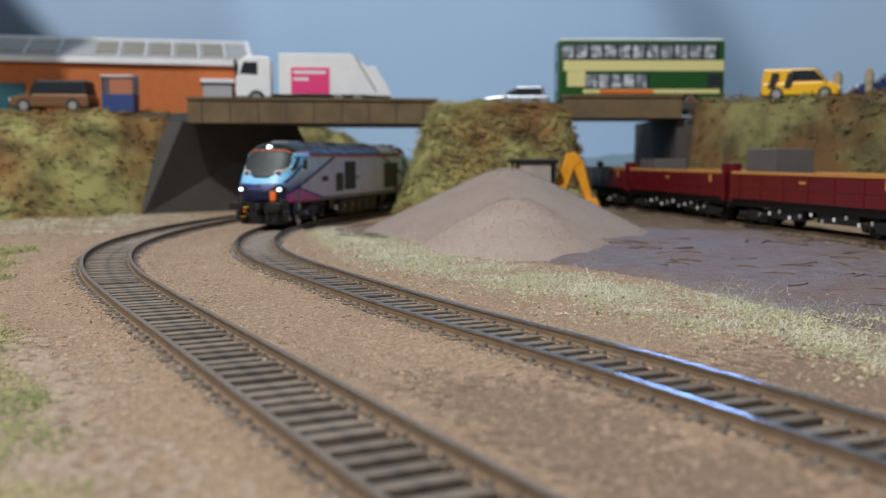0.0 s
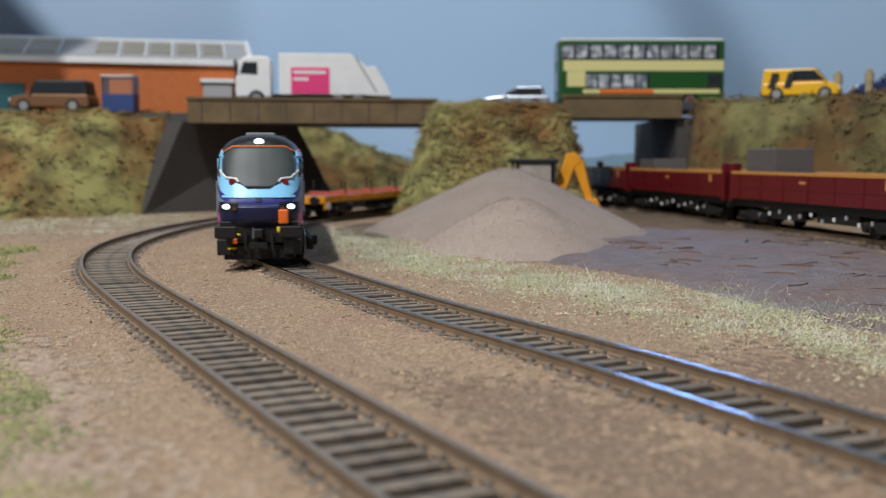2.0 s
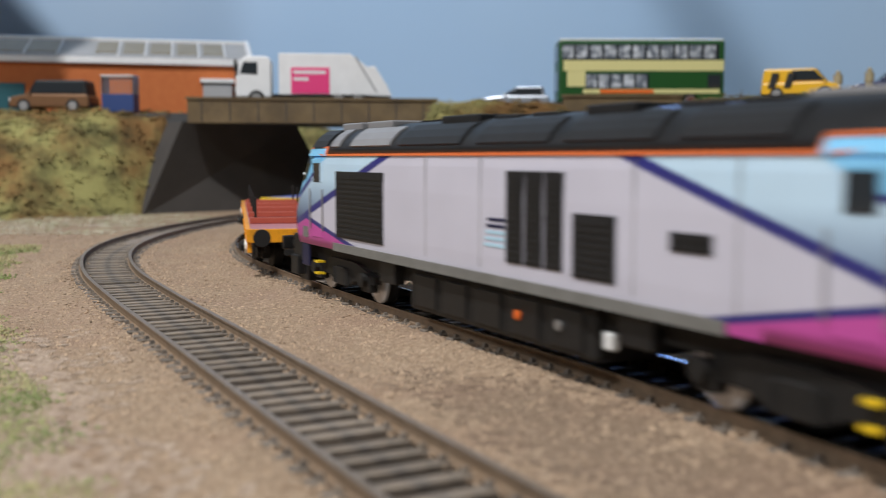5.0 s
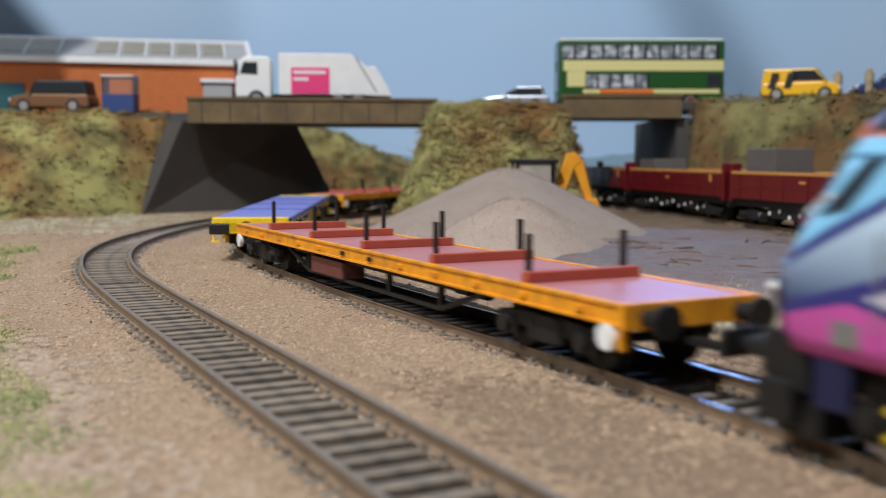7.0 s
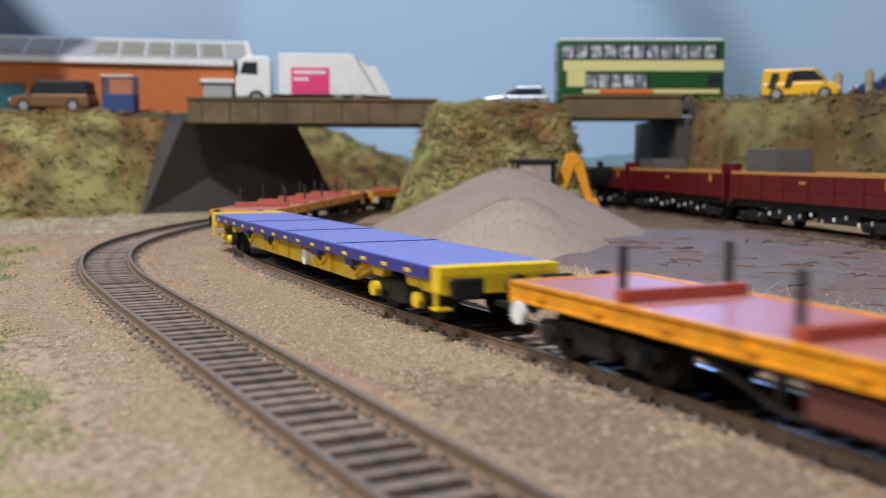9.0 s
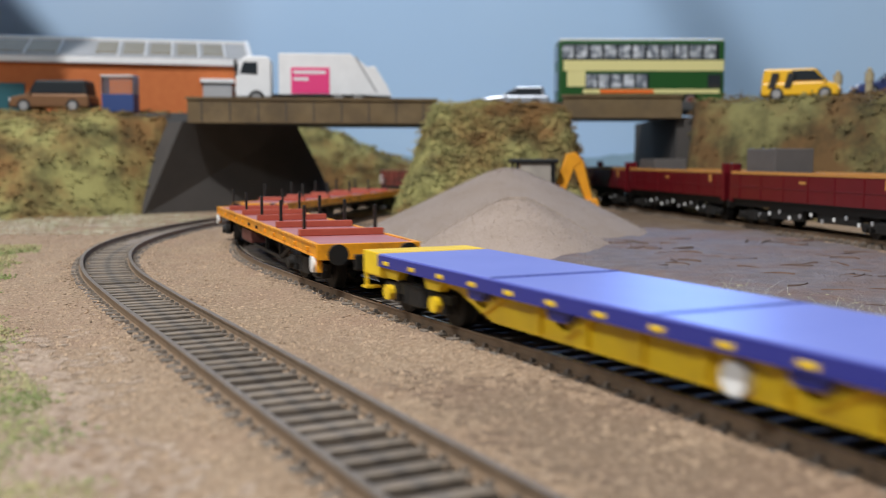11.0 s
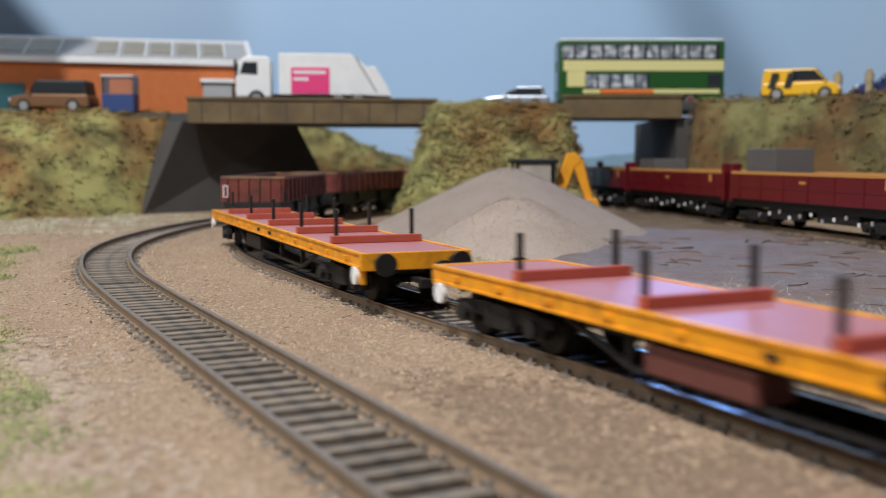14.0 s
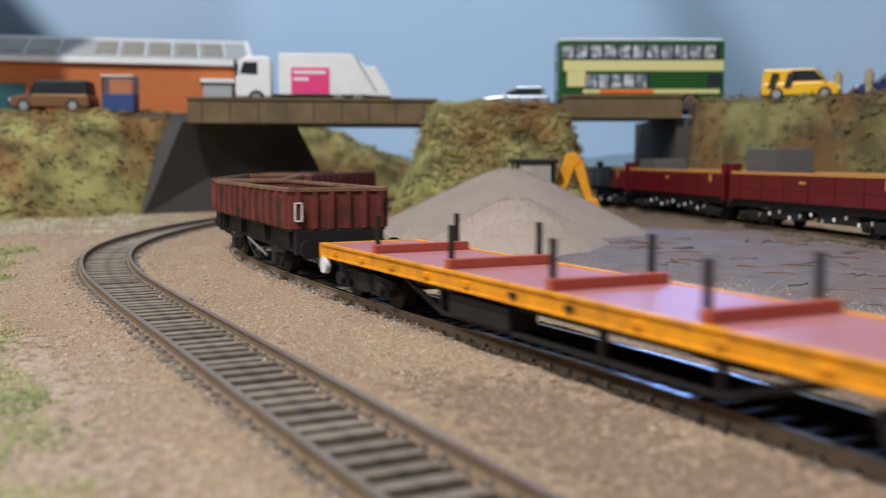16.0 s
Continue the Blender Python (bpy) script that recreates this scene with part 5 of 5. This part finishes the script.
    for s in (-1, 1):
        part("valve", B((46, 48.5, s * 14.5 - 0.9, s * 14.5 + 0.9, 6.0, 9.0), bev=0.3), M_LAMPWHITE, tank)
        for x in (-55, 55):
            part("sand_box", B((x - 5, x + 5, s * 13.4 - 1.6, s * 13.4 + 1.6, 7.4, 13.0), bev=0.4), M_BLACK, t, "black sand box under the body")
        for x in (14, 30):
            part("filler_cap", R(((x, s * 14.6, 8), (x, s * 15.2, 8), 1.0), seg=10), M_HIVIS if x == 14 else M_RIM, tank)
    part("underframe", B((-124, 124, -12.4, 12.4, 8.8, 13.6)), M_FRAME, t)
    for ob in t.children_recursive:
        for v in ob.data.vertices:
            v.co.x -= 0.006 * max(-1.0, min(1.0, v.co.x / 0.06))
    bg = [bogie(t, s * 84, 37.6, 6.6, M_FRAME, 12.4, 11.4) for s in (-1, 1)]
    return t, 70.0, bg, []


TRAIN = []


def add(made, centre):
    """centre: how far the vehicle's middle trails the leading headlights."""
    TRAIN.append((*made, centre))


add(locomotive(), 121.0)
add(flat_wagon("orange-sided flat wagon with empty red bolsters and black stanchions"), 395.2)
add(container_wagon("empty blue-decked yellow container flat wagon"), 663.3)
add(flat_wagon("orange-sided flat wagon with pink deck, stanchions and bolsters"), 931.4)
add(flat_wagon("orange-sided flat wagon ahead of the open wagons", M_FRAME), 1202.0)
for k in range(3):
    add(box_wagon("weathered maroon ribbed open box wagon, empty"), 1407.5 + k * 149)


# ---- stabled maroon wagons on the siding ----
def maroon_wagon(label, s_mid, tank):
    """tank: height of the equipment housing, 0 for none."""
    x, y, th = on_line(LINE_C, ZERO_C, s_mid)
    t = thing("ballast_wagon", label, "ballast wagon", x, y, RAIL_TOP, math.degrees(th), group="stabled wagons")
    L, W = 82.0, 16.4
    for s in (-1, 1):
        w = part("side", B((-L, L, s * W - 0.6, s * W + 0.6, 15, 30), (-L, L, s * W - 0.85, s * W + 0.85, 21.8, 22.3), bev=0.12), M_MAROON, t, "glossy maroon drop side")
        part("top_stripe", B((-L, L, s * W - 0.9, s * W + 0.9, 29.2, 31.0), bev=0.15), M_OCHRE, w, "ochre top edge")
        for i in range(7):
            xx = -L + 10 + i * (2 * L - 20) / 6
            part("hinge", B((xx - 0.5, xx + 0.5, s * W - 0.95, s * W + 0.95, 15.5, 29.2)), M_MAROON, w)
        part("marking", B((L - 18, L - 14, s * W - 0.75, s * W + 0.75, 24, 28.4)), M_OCHRE, w)
        part("marking", B((-8, -2, s * W - 0.75, s * W + 0.75, 25, 26.4)), M_OCHRE, w)
        part("end_post", B((s * (L + 1.2) - 2.0, s * (L + 1.2) + 2.0, -W, W, 13, 30), (s * (L + 1.2) - 2.0, s * (L + 1.2) + 2.0, -W - 0.4, -W + 5, 13, 35.4), (s * (L + 1.2) - 2.0, s * (L + 1.2) + 2.0, W - 5, W + 0.4, 13, 35.4), bev=0.3), M_MAROON, t, "maroon end post")
        part("solebar", B((-L, L, s * 14 - 0.8, s * 14 + 0.8, 10.8, 15)), M_FRAME, t)
        hs = part("headstock", B((s * (L + 3) - 1, s * (L + 3) + 1, -14, 14, 9, 14)), M_FRAME, t)
        buffers(hs, s * (L + 4), 11.4, reach=4)
        for i in range(11):
            xx = -52 + i * 10.4
            part("valve", B((xx - 0.7, xx + 0.7, s * 14.6 - 0.5, s * 14.6 + 0.5, 5.4 + (i % 3) * 1.4, 7.4 + (i % 3) * 1.4), bev=0.2), M_LAMPWHITE if i % 2 else M_STEEL, t)
        part("brake_gear", B((-44, -10, s * 12 - 1.5, s * 12 + 1.5, 5, 11), (4, 40, s * 12 - 1.5, s * 12 + 1.5, 5.5, 11), bev=0.3), M_FRAME, t)
    part("body_floor", B((-L, L, -W, W, 14, 16)), M_FRAME, t)
    part("load", B((-L + 1, L - 1, -W + 1, W - 1, 16, 27.5)), M_GREYBOX, t, "dull grey inner floor")
    if tank:
        part("generator", B((-74, -42, -12, 12, 16, tank), bev=0.5), M_GREYBOX, t, "plain grey equipment housing")
    for s in (-1, 1):
        bogie(t, s * 60, 24, 5.4)
    return t


for k in range(4):
    maroon_wagon("glossy maroon side-tipping ballast wagon stabled on the siding", 129 + 178.0 * k, (0, 38, 44, 0)[k])


# ---- road vehicles ----
def wheels4(t, xs, half, r, wide=2.6):
    for x in xs:
        for s in (-1, 1):
            w = part("wheel", R(((x, s * half - wide / 2, r), (x, s * half + wide / 2, r), r), seg=20), M_TYRE, t)
            part("rim", R(((x, s * (half + wide / 2) - 0.2, r), (x, s * (half + wide / 2) + 0.25, r), r * 0.62), seg=16), M_RIM, w)


def car(name, label, cat, paint, L, W, H, x, y, z, rz, nose=0.27, tail=0.06, screen=0.16, van=False, top=None):
    """A road car; x forward; the cabin starts at nose and ends at tail, as shares of the length."""
    t = thing(name, label, cat, x, y, z, rz)
    h0, belt = H * 0.16, H * 0.56
    a, b = L / 2, -L / 2
    part("body", P([(b, h0), (b - 0.2, belt * 0.8), (b + L * 0.02, belt), (a - L * nose, belt + H * 0.02), (a - L * 0.03, belt * 0.86), (a, belt * 0.6), (a - L * 0.01, h0)], -W / 2, W / 2, bev=W * 0.05), paint, t, smooth=False)
    r0, r1 = b + L * (tail + 0.03), a - L * (nose + screen)
    part("cabin", P([(b + L * tail, belt - 0.4), (r0, H), (r1, H), (a - L * nose, belt - 0.4)], -W * 0.43, W * 0.43, bev=W * 0.05), top or paint, t)
    for s in (-1, 1):
        part("side_window", P([(b + L * (tail + (0.4 if van else 0.05)), belt + H * 0.05), (r0 + L * (0.36 if van else 0.03), H * 0.94), (r1 - L * 0.01, H * 0.94), (a - L * (nose + 0.035), belt + H * 0.05)], s * W * 0.43 - 0.35, s * W * 0.43 + 0.35), M_GLASS, t, "dark side glass")
        part("headlamp", B((a - L * 0.05, a + 0.2, s * W * 0.36 - W * 0.09, s * W * 0.36 + W * 0.09, belt * 0.62, belt * 0.80), bev=0.3), M_LAMPWHITE, t)
        part("mirror", B((a - L * (nose + 0.03) - 0.9, a - L * (nose + 0.03) + 0.9, s * W * 0.53 - 1, s * W * 0.53 + 1, belt, belt + 2), bev=0.3), paint, t)
    dx, dz = r1 - (a - L * nose), H - belt
    part("windscreen", P([(a - L * nose - 0.2, belt + 0.6), (r1 + 0.5, H - 0.5), (r1 + 1.2, H - 0.5), (a - L * nose + 0.6, belt + 0.6)], -W * 0.38, W * 0.38), M_GLASS, t)
    part("bumper", B((a - 1.5, a + 0.8, -W * 0.46, W * 0.46, h0, h0 + H * 0.14), (b - 0.8, b + 1.5, -W * 0.46, W * 0.46, h0, h0 + H * 0.14), bev=0.4), M_BLACK, t)
    wheels4(t, (b + L * 0.2, a - L * 0.19), W / 2 - 1.2, H * 0.21)
    return t


car("off_road_car", "bronze off-road car parked in the factory yard", "car", M_BRONZE, 62, 26, 25, -305, 806, 77.2, 180, nose=0.24, tail=0.02, screen=0.10, top=M_BLACK)
car("sports_car", "silver coupe on the road between bridges", "car", M_SILVER, 54, 23, 17, 61, 850, 83.2, 172, nose=0.30, tail=0.06, screen=0.22)
van = car("van", "yellow van with black side lettering bars in the car park", "van", M_VAN, 54, 24, 23, 262, 752, 83.6, -22, nose=0.16, tail=0.0, screen=0.16, van=True)
for x in (-20, -9):
    part("lettering_bar", P([(x - 2.4, 9), (x + 2.4, 9), (x + 5.4, 20), (x + 0.6, 20)], -12.75, -11.4), M_BLACK, van)
car("estate_car", "dark blue car parked beyond the van", "car", M_CARBLUE, 60, 24, 20, 335, 760, 86.6, 170)


def double_decker():
    t = thing("bus", "green and cream double-decker bus on the bridge", "bus", 162.5, 858, 83.2, 180)
    L, W, H = 68.0, 16.5, 58.0
    part("body", B((-L, L, -W, W, 4, 55), bev=2.2), M_BUSGREEN, t, "dark green body shell")
    part("roof", B((-L + 1, L - 1, -W + 1, W - 1, 54.2, 56.2), bev=1.0), M_WHITE, t, "white roof")
    for s in (-1, 1):
        cb = part("cream_band", B((-L + 1, L - 4, s * (W + 0.1) - 0.3, s * (W + 0.1) + 0.3, 29.8, 38.4), (L - 22, L - 7, s * (W + 0.1) - 0.3, s * (W + 0.1) + 0.3, 17, 30)), M_BUSCREAM, t, "cream side band")
        part("skirt_line", B((-L + 4, L - 20, s * (W + 0.1) - 0.25, s * (W + 0.1) + 0.25, 11.6, 15)), M_BUSCREAM, t)
        part("advert_bar", B((-10, 34, s * (W + 0.25) - 0.25, s * (W + 0.25) + 0.25, 11.8, 14.6)), M_HIVIS, t)
        up = part("upper_glazing", B((-L + 5, L - 3, s * (W + 0.1) - 0.3, s * (W + 0.1) + 0.3, 38.8, 51.4)), M_GLASS, t)
        for i in range(11):
            x = -L + 8 + i * 11.6
            part("pane", B((x, x + 9.4, s * (W + 0.45) - 0.1, s * (W + 0.45) + 0.1, 40.2, 50.4), bev=0.05), M_PANE, up)
        lo = part("lower_glazing", B((-6, L - 22, s * (W + 0.1) - 0.3, s * (W + 0.1) + 0.3, 15.4, 27.6)), M_GLASS, t)
        part("rear_window", B((-L + 3, -L + 14, s * (W + 0.1) - 0.3, s * (W + 0.1) + 0.3, 16, 27)), M_GLASS, t)
        for i in range(5):
            x = -4 + i * 10.2
            part("pane", B((x, x + 8.4, s * (W + 0.45) - 0.1, s * (W + 0.45) + 0.1, 16.4, 26.8), bev=0.05), M_PANE, lo)
    part("windscreen", B((L - 1, L + 0.3, -W + 2, W - 2, 14, 30), (L - 1, L + 0.3, -W + 2, W - 2, 38, 51), bev=0.1), M_GLASS, t)
    wheels4(t, (-40, 45), W - 1.5, 6.4, 3)
    part("wheel_hub", R(((-40, W - 0.4, 6.4), (-40, W + 0.6, 6.4), 3.0)), M_REDBOX, t)


double_decker()


def refuse_lorry():
    t = thing("refuse_lorry", "white refuse lorry with a magenta panel on the bridge", "lorry", -107, 852, 83.2, 180 + 6)
    part("chassis", B((-62, 60, -9, 9, 6, 11)), M_BLACK, t)
    part("body", P([(-64, 9), (-60, 18), (-50, 34), (-44, 33), (-30, 43.5), (28, 43.5), (28, 10), (-40, 10)], -16, 16, bev=0.8), M_WHITE, t, "white compactor body")
    for s in (-1, 1):
        pn = part("advert_panel", B((-13, 18, s * 16.2 - 0.3, s * 16.2 + 0.3, 11, 32), bev=0.05), M_MAGENTA, t, "magenta poster panel")
        part("poster_bar", B((-10, 16, s * 16.55 - 0.1, s * 16.55 + 0.1, 27, 29.5), (4, 16, s * 16.55 - 0.1, s * 16.55 + 0.1, 21.5, 24)), M_WHITE, pn)
        part("hopper_rib", P([(-52, 13), (-50, 13), (-33, 41), (-35, 41)], s * 16.1 - 0.4, s * 16.1 + 0.4), M_ROOFGREY, t)
    cab = part("cab", P([(34, 8), (34, 38), (37, 41), (55, 41), (60, 36), (62.5, 22), (62.5, 8)], -15.5, 15.5, bev=1.4), M_WHITE, t, "white lorry cab")
    for s in (-1, 1):
        part("cab_window", P([(45, 26), (45, 36), (56, 36), (59, 27)], s * 15.5 - 0.3, s * 15.5 + 0.3), M_GLASS, cab)
        part("mirror", B((61, 63.5, s * 17 - 1.2, s * 17 + 1.2, 28, 38), bev=0.4), M_BLACK, cab)
        part("headlamp", B((62, 63, s * 11 - 2.5, s * 11 + 2.5, 13, 16)), M_LAMPWHITE, cab)
    part("windscreen", P([(60.9, 35), (63, 24), (63.4, 24), (61.4, 35)], -13, 13), M_GLASS, cab)
    wheels4(t, (-36, -20, 46), 14, 6.8, 3.6)


refuse_lorry()


def digger():
    t = thing("backhoe_loader", "yellow backhoe digger behind the gravel heap", "digger", 54, 668, 0.0, 184)
    part("chassis", B((-28, 34, -8, 8, 8, 16), bev=1.0), M_JCB, t)
    part("bonnet", B((8, 36, -8.5, 8.5, 14, 25), bev=1.6), M_JCB, t)
    cab = part("cab", B((-18, 8, -11, 11, 14, 22), (-18, -16, -11, 11, 22, 39), (6, 8, -11, -9, 22, 39), (6, 8, 9, 11, 22, 39), (-18, -16, -11, -9, 22, 39), (-6, -4.4, -11, -9.6, 22, 39)), M_BLACK, t, "black-framed cab")
    part("cab_roof", B((-20, 10, -12, 12, 38.6, 41.6), bev=1.0), M_BLACK, cab)
    part("cab_glass", B((-15, 5, -10.4, 10.4, 22, 38.5)), M_BEIGE, cab, "pale cab glazing")
    for s in (-1, 1):
        part("loader_arm", P([(2, 22), (34, 17), (46, 8), (44, 5), (32, 13), (2, 18)], s * 10.5 - 1.2, s * 10.5 + 1.2), M_JCB, t)
    part("loader_bucket", P([(43, 2), (45, 17), (49, 17), (52, 3), (58, 1)], -14, 14), M_BLACK, t, "dark loader bucket")
    boom = part("boom", P([(-16, 14), (-27, 45), (-33, 46), (-37, 40), (-32, 36), (-23, 12)], -2.2, 2.2, bev=0.5), M_JCB, t, "yellow backhoe boom")
    part("dipper", P([(-34, 45), (-38, 40), (-45, 13), (-41, 11), (-32, 36)], -1.8, 1.8, bev=0.4), M_JCB, boom)
    part("bucket", P([(-47, 16), (-40, 15), (-37, 7), (-44, 4), (-49, 8)], -5, 5, bev=0.4), M_JCB, boom)
    for s in (-1, 1):
        part("stabiliser", B((-30, -27, s * 12 - 1.4, s * 12 + 1.4, 0, 17), bev=0.3), M_JCB, t)
        part("rear_wheel", R(((-8, s * 11 - 3, 10), (-8, s * 11 + 3, 10), 10), seg=24), M_TYRE, t)
        part("front_wheel", R(((27, s * 10 - 2.4, 7), (27, s * 10 + 2.4, 7), 7), seg=24), M_TYRE, t)


digger()


# ---- factory ----
def factory():
    t = thing("factory", "orange-brick factory with pale roof and skylights", "factory", -166, 886, 77.2, 14)
    L, D = 262.0, 150.0
    part("wall", B((-L, 0, 0, D, 0, 44)), M_BRICK, t, "orange brick-sheet wall")
    part("gutter", B((-L - 2, 3, -4, 0, 43, 48), bev=0.5), M_WHITE, t, "white gutter and fascia")
    roof = part("roof", P([(0, 47), (0, 49.5), (60, 69), (64, 69), (64, 66)], -L, 0), M_ROOFGREY, t, "pale ribbed sheet roof")
    roof.rotation_euler = (0, 0, 0)
    roof.matrix_basis = Matrix(((0, 1, 0, 0), (1, 0, 0, 0), (0, 0, 1, 0), (0, 0, 0, 1)))
    roof.data.flip_normals()
    sl = math.atan2(19.5, 60)

    def on_roof(name, x0, x1, a0, a1, lift, material, label=""):
        ob = part(name, B((x0, x1, a0, a1, 0, lift)), material, t, label)
        ob.matrix_basis = Matrix.Translation((0, 0, 49.5 * MM)) @ Matrix.Rotation(sl, 4, "X")
        return ob
    for x in (-236, -210, -184, -158, -110, -88, -66, -44, -22):
        on_roof("skylight", x - (17 if x > -120 else 24), x, 10, 52, 0.8, M_SKYLIGHT, "tan ribbed skylight sheet")
        on_roof("roof_rib", x + 0.6, x + 1.8, 2, 62, 0.9, M_WHITE)
    on_roof("ridge", -L, 0, 60, 65, 1.6, M_WHITE, "white ridge cap")
    on_roof("barge_board", -2, 2, 0, 65, 2.0, M_WHITE, "white barge board")
    part("factory_door", B((-240, -182, -1.2, 0.6, 0, 26), bev=0.3), M_TEAL, t, "dark teal roller door")
    kiosk = part("entrance", B((-40, -16, -10, 0, 0, 28), (-42, -14, -12, 0, 28, 31), bev=0.4), M_ROOFGREY, t, "grey entrance porch with white top")
    part("porch_top", B((-42, -14, -12.4, 0, 28.2, 31.4), bev=0.3), M_WHITE, kiosk)


factory()
bn = thing("cage_trolley", "blue-sided mesh cage standing in the yard", "cage", -255, 812, 77.2)
part("tray", B((-12.5, 12.5, -8, 8, 1, 15), bev=0.4), M_CAGEBLUE, bn, "blue sheet sides")
part("back_panel", B((-12, 12, 7, 7.6, 27, 28), (-12.4, -11.6, -8, 8, 15, 29), (11.6, 12.4, -8, 8, 15, 29)), M_CAGE, bn)
for i in range(9):
    part("bar", B((-12 + i * 3 - 0.25, -12 + i * 3 + 0.25, -8, -7.5, 15, 29)), M_CAGE, bn)
part("top_rail", B((-12.8, 12.8, -8.4, 8.2, 28.6, 29.6)), M_WHITE, bn)

for x, y, hh in ((285, 742, 18), (306, 738, 20)):
    bm = R(((x, y, 86.5), (x, y, 86.5 + hh * 0.55), 2.6), ((x, y, 86.5 + hh * 0.5), (x, y, 86.5 + hh * 0.85), 3.2), seg=10)
    bmesh.ops.create_uvsphere(bm, u_segments=10, v_segments=8, radius=1.9, matrix=Matrix.Translation((x, y, 86.5 + hh * 0.92)))
    tagged(part("figurine", bm, M_FIG), "small tan painted figurine by the vehicles", "figurine", "figurines")

# ---- movement ----
def run(t):
    """How far the leading headlights have come along the line: a nearly even pace."""
    return 276.31 + 100.36 * t - 0.0158 * t * (16 - t)


def motions():
    fine_t = [k * 2 / FPS for k in range(241)]
    dist = {t: run(t) for t in fine_t}
    for ob, half, bogies, axles, centre in TRAIN:
        rows, turns, spread = [], [[] for _ in bogies], [b.matrix_basis.translation.x / MM for b, _ in bogies]
        for t in fine_t[::3]:
            s = dist[t] - centre
            f, r = on_line(LINE_B, ZERO_B, s + half), on_line(LINE_B, ZERO_B, s - half)
            way = math.atan2(f[1] - r[1], f[0] - r[0])
            mx, my, yaw = (f[0] + r[0]) / 2, (f[1] + r[1]) / 2, math.degrees(way)
            rows.append((t, pose(mx * MM, my * MM, RAIL_TOP * MM, 0, 0, yaw)))
            for k, (b, _) in enumerate(bogies):
                x = spread[k]
                q = on_line(LINE_B, ZERO_B, s + x)
                slide = (q[1] - my) * math.cos(way) - (q[0] - mx) * math.sin(way)
                turns[k].append((t, pose(x * MM, slide * MM, 0, 0, 0, (math.degrees(q[2]) - yaw + 180) % 360 - 180)))
        walk(ob, rows)
        for (b, wheels), tr in zip(bogies, turns):
            walk(b, tr)
        for w, r in [q for _, ws in bogies for q in ws] + axles:
            home = w.matrix_basis.translation.copy()
            walk(w, [(t, Matrix.Translation(home) @ Matrix.Rotation(dist[t] / r, 4, "Y")) for t in fine_t])


motions()
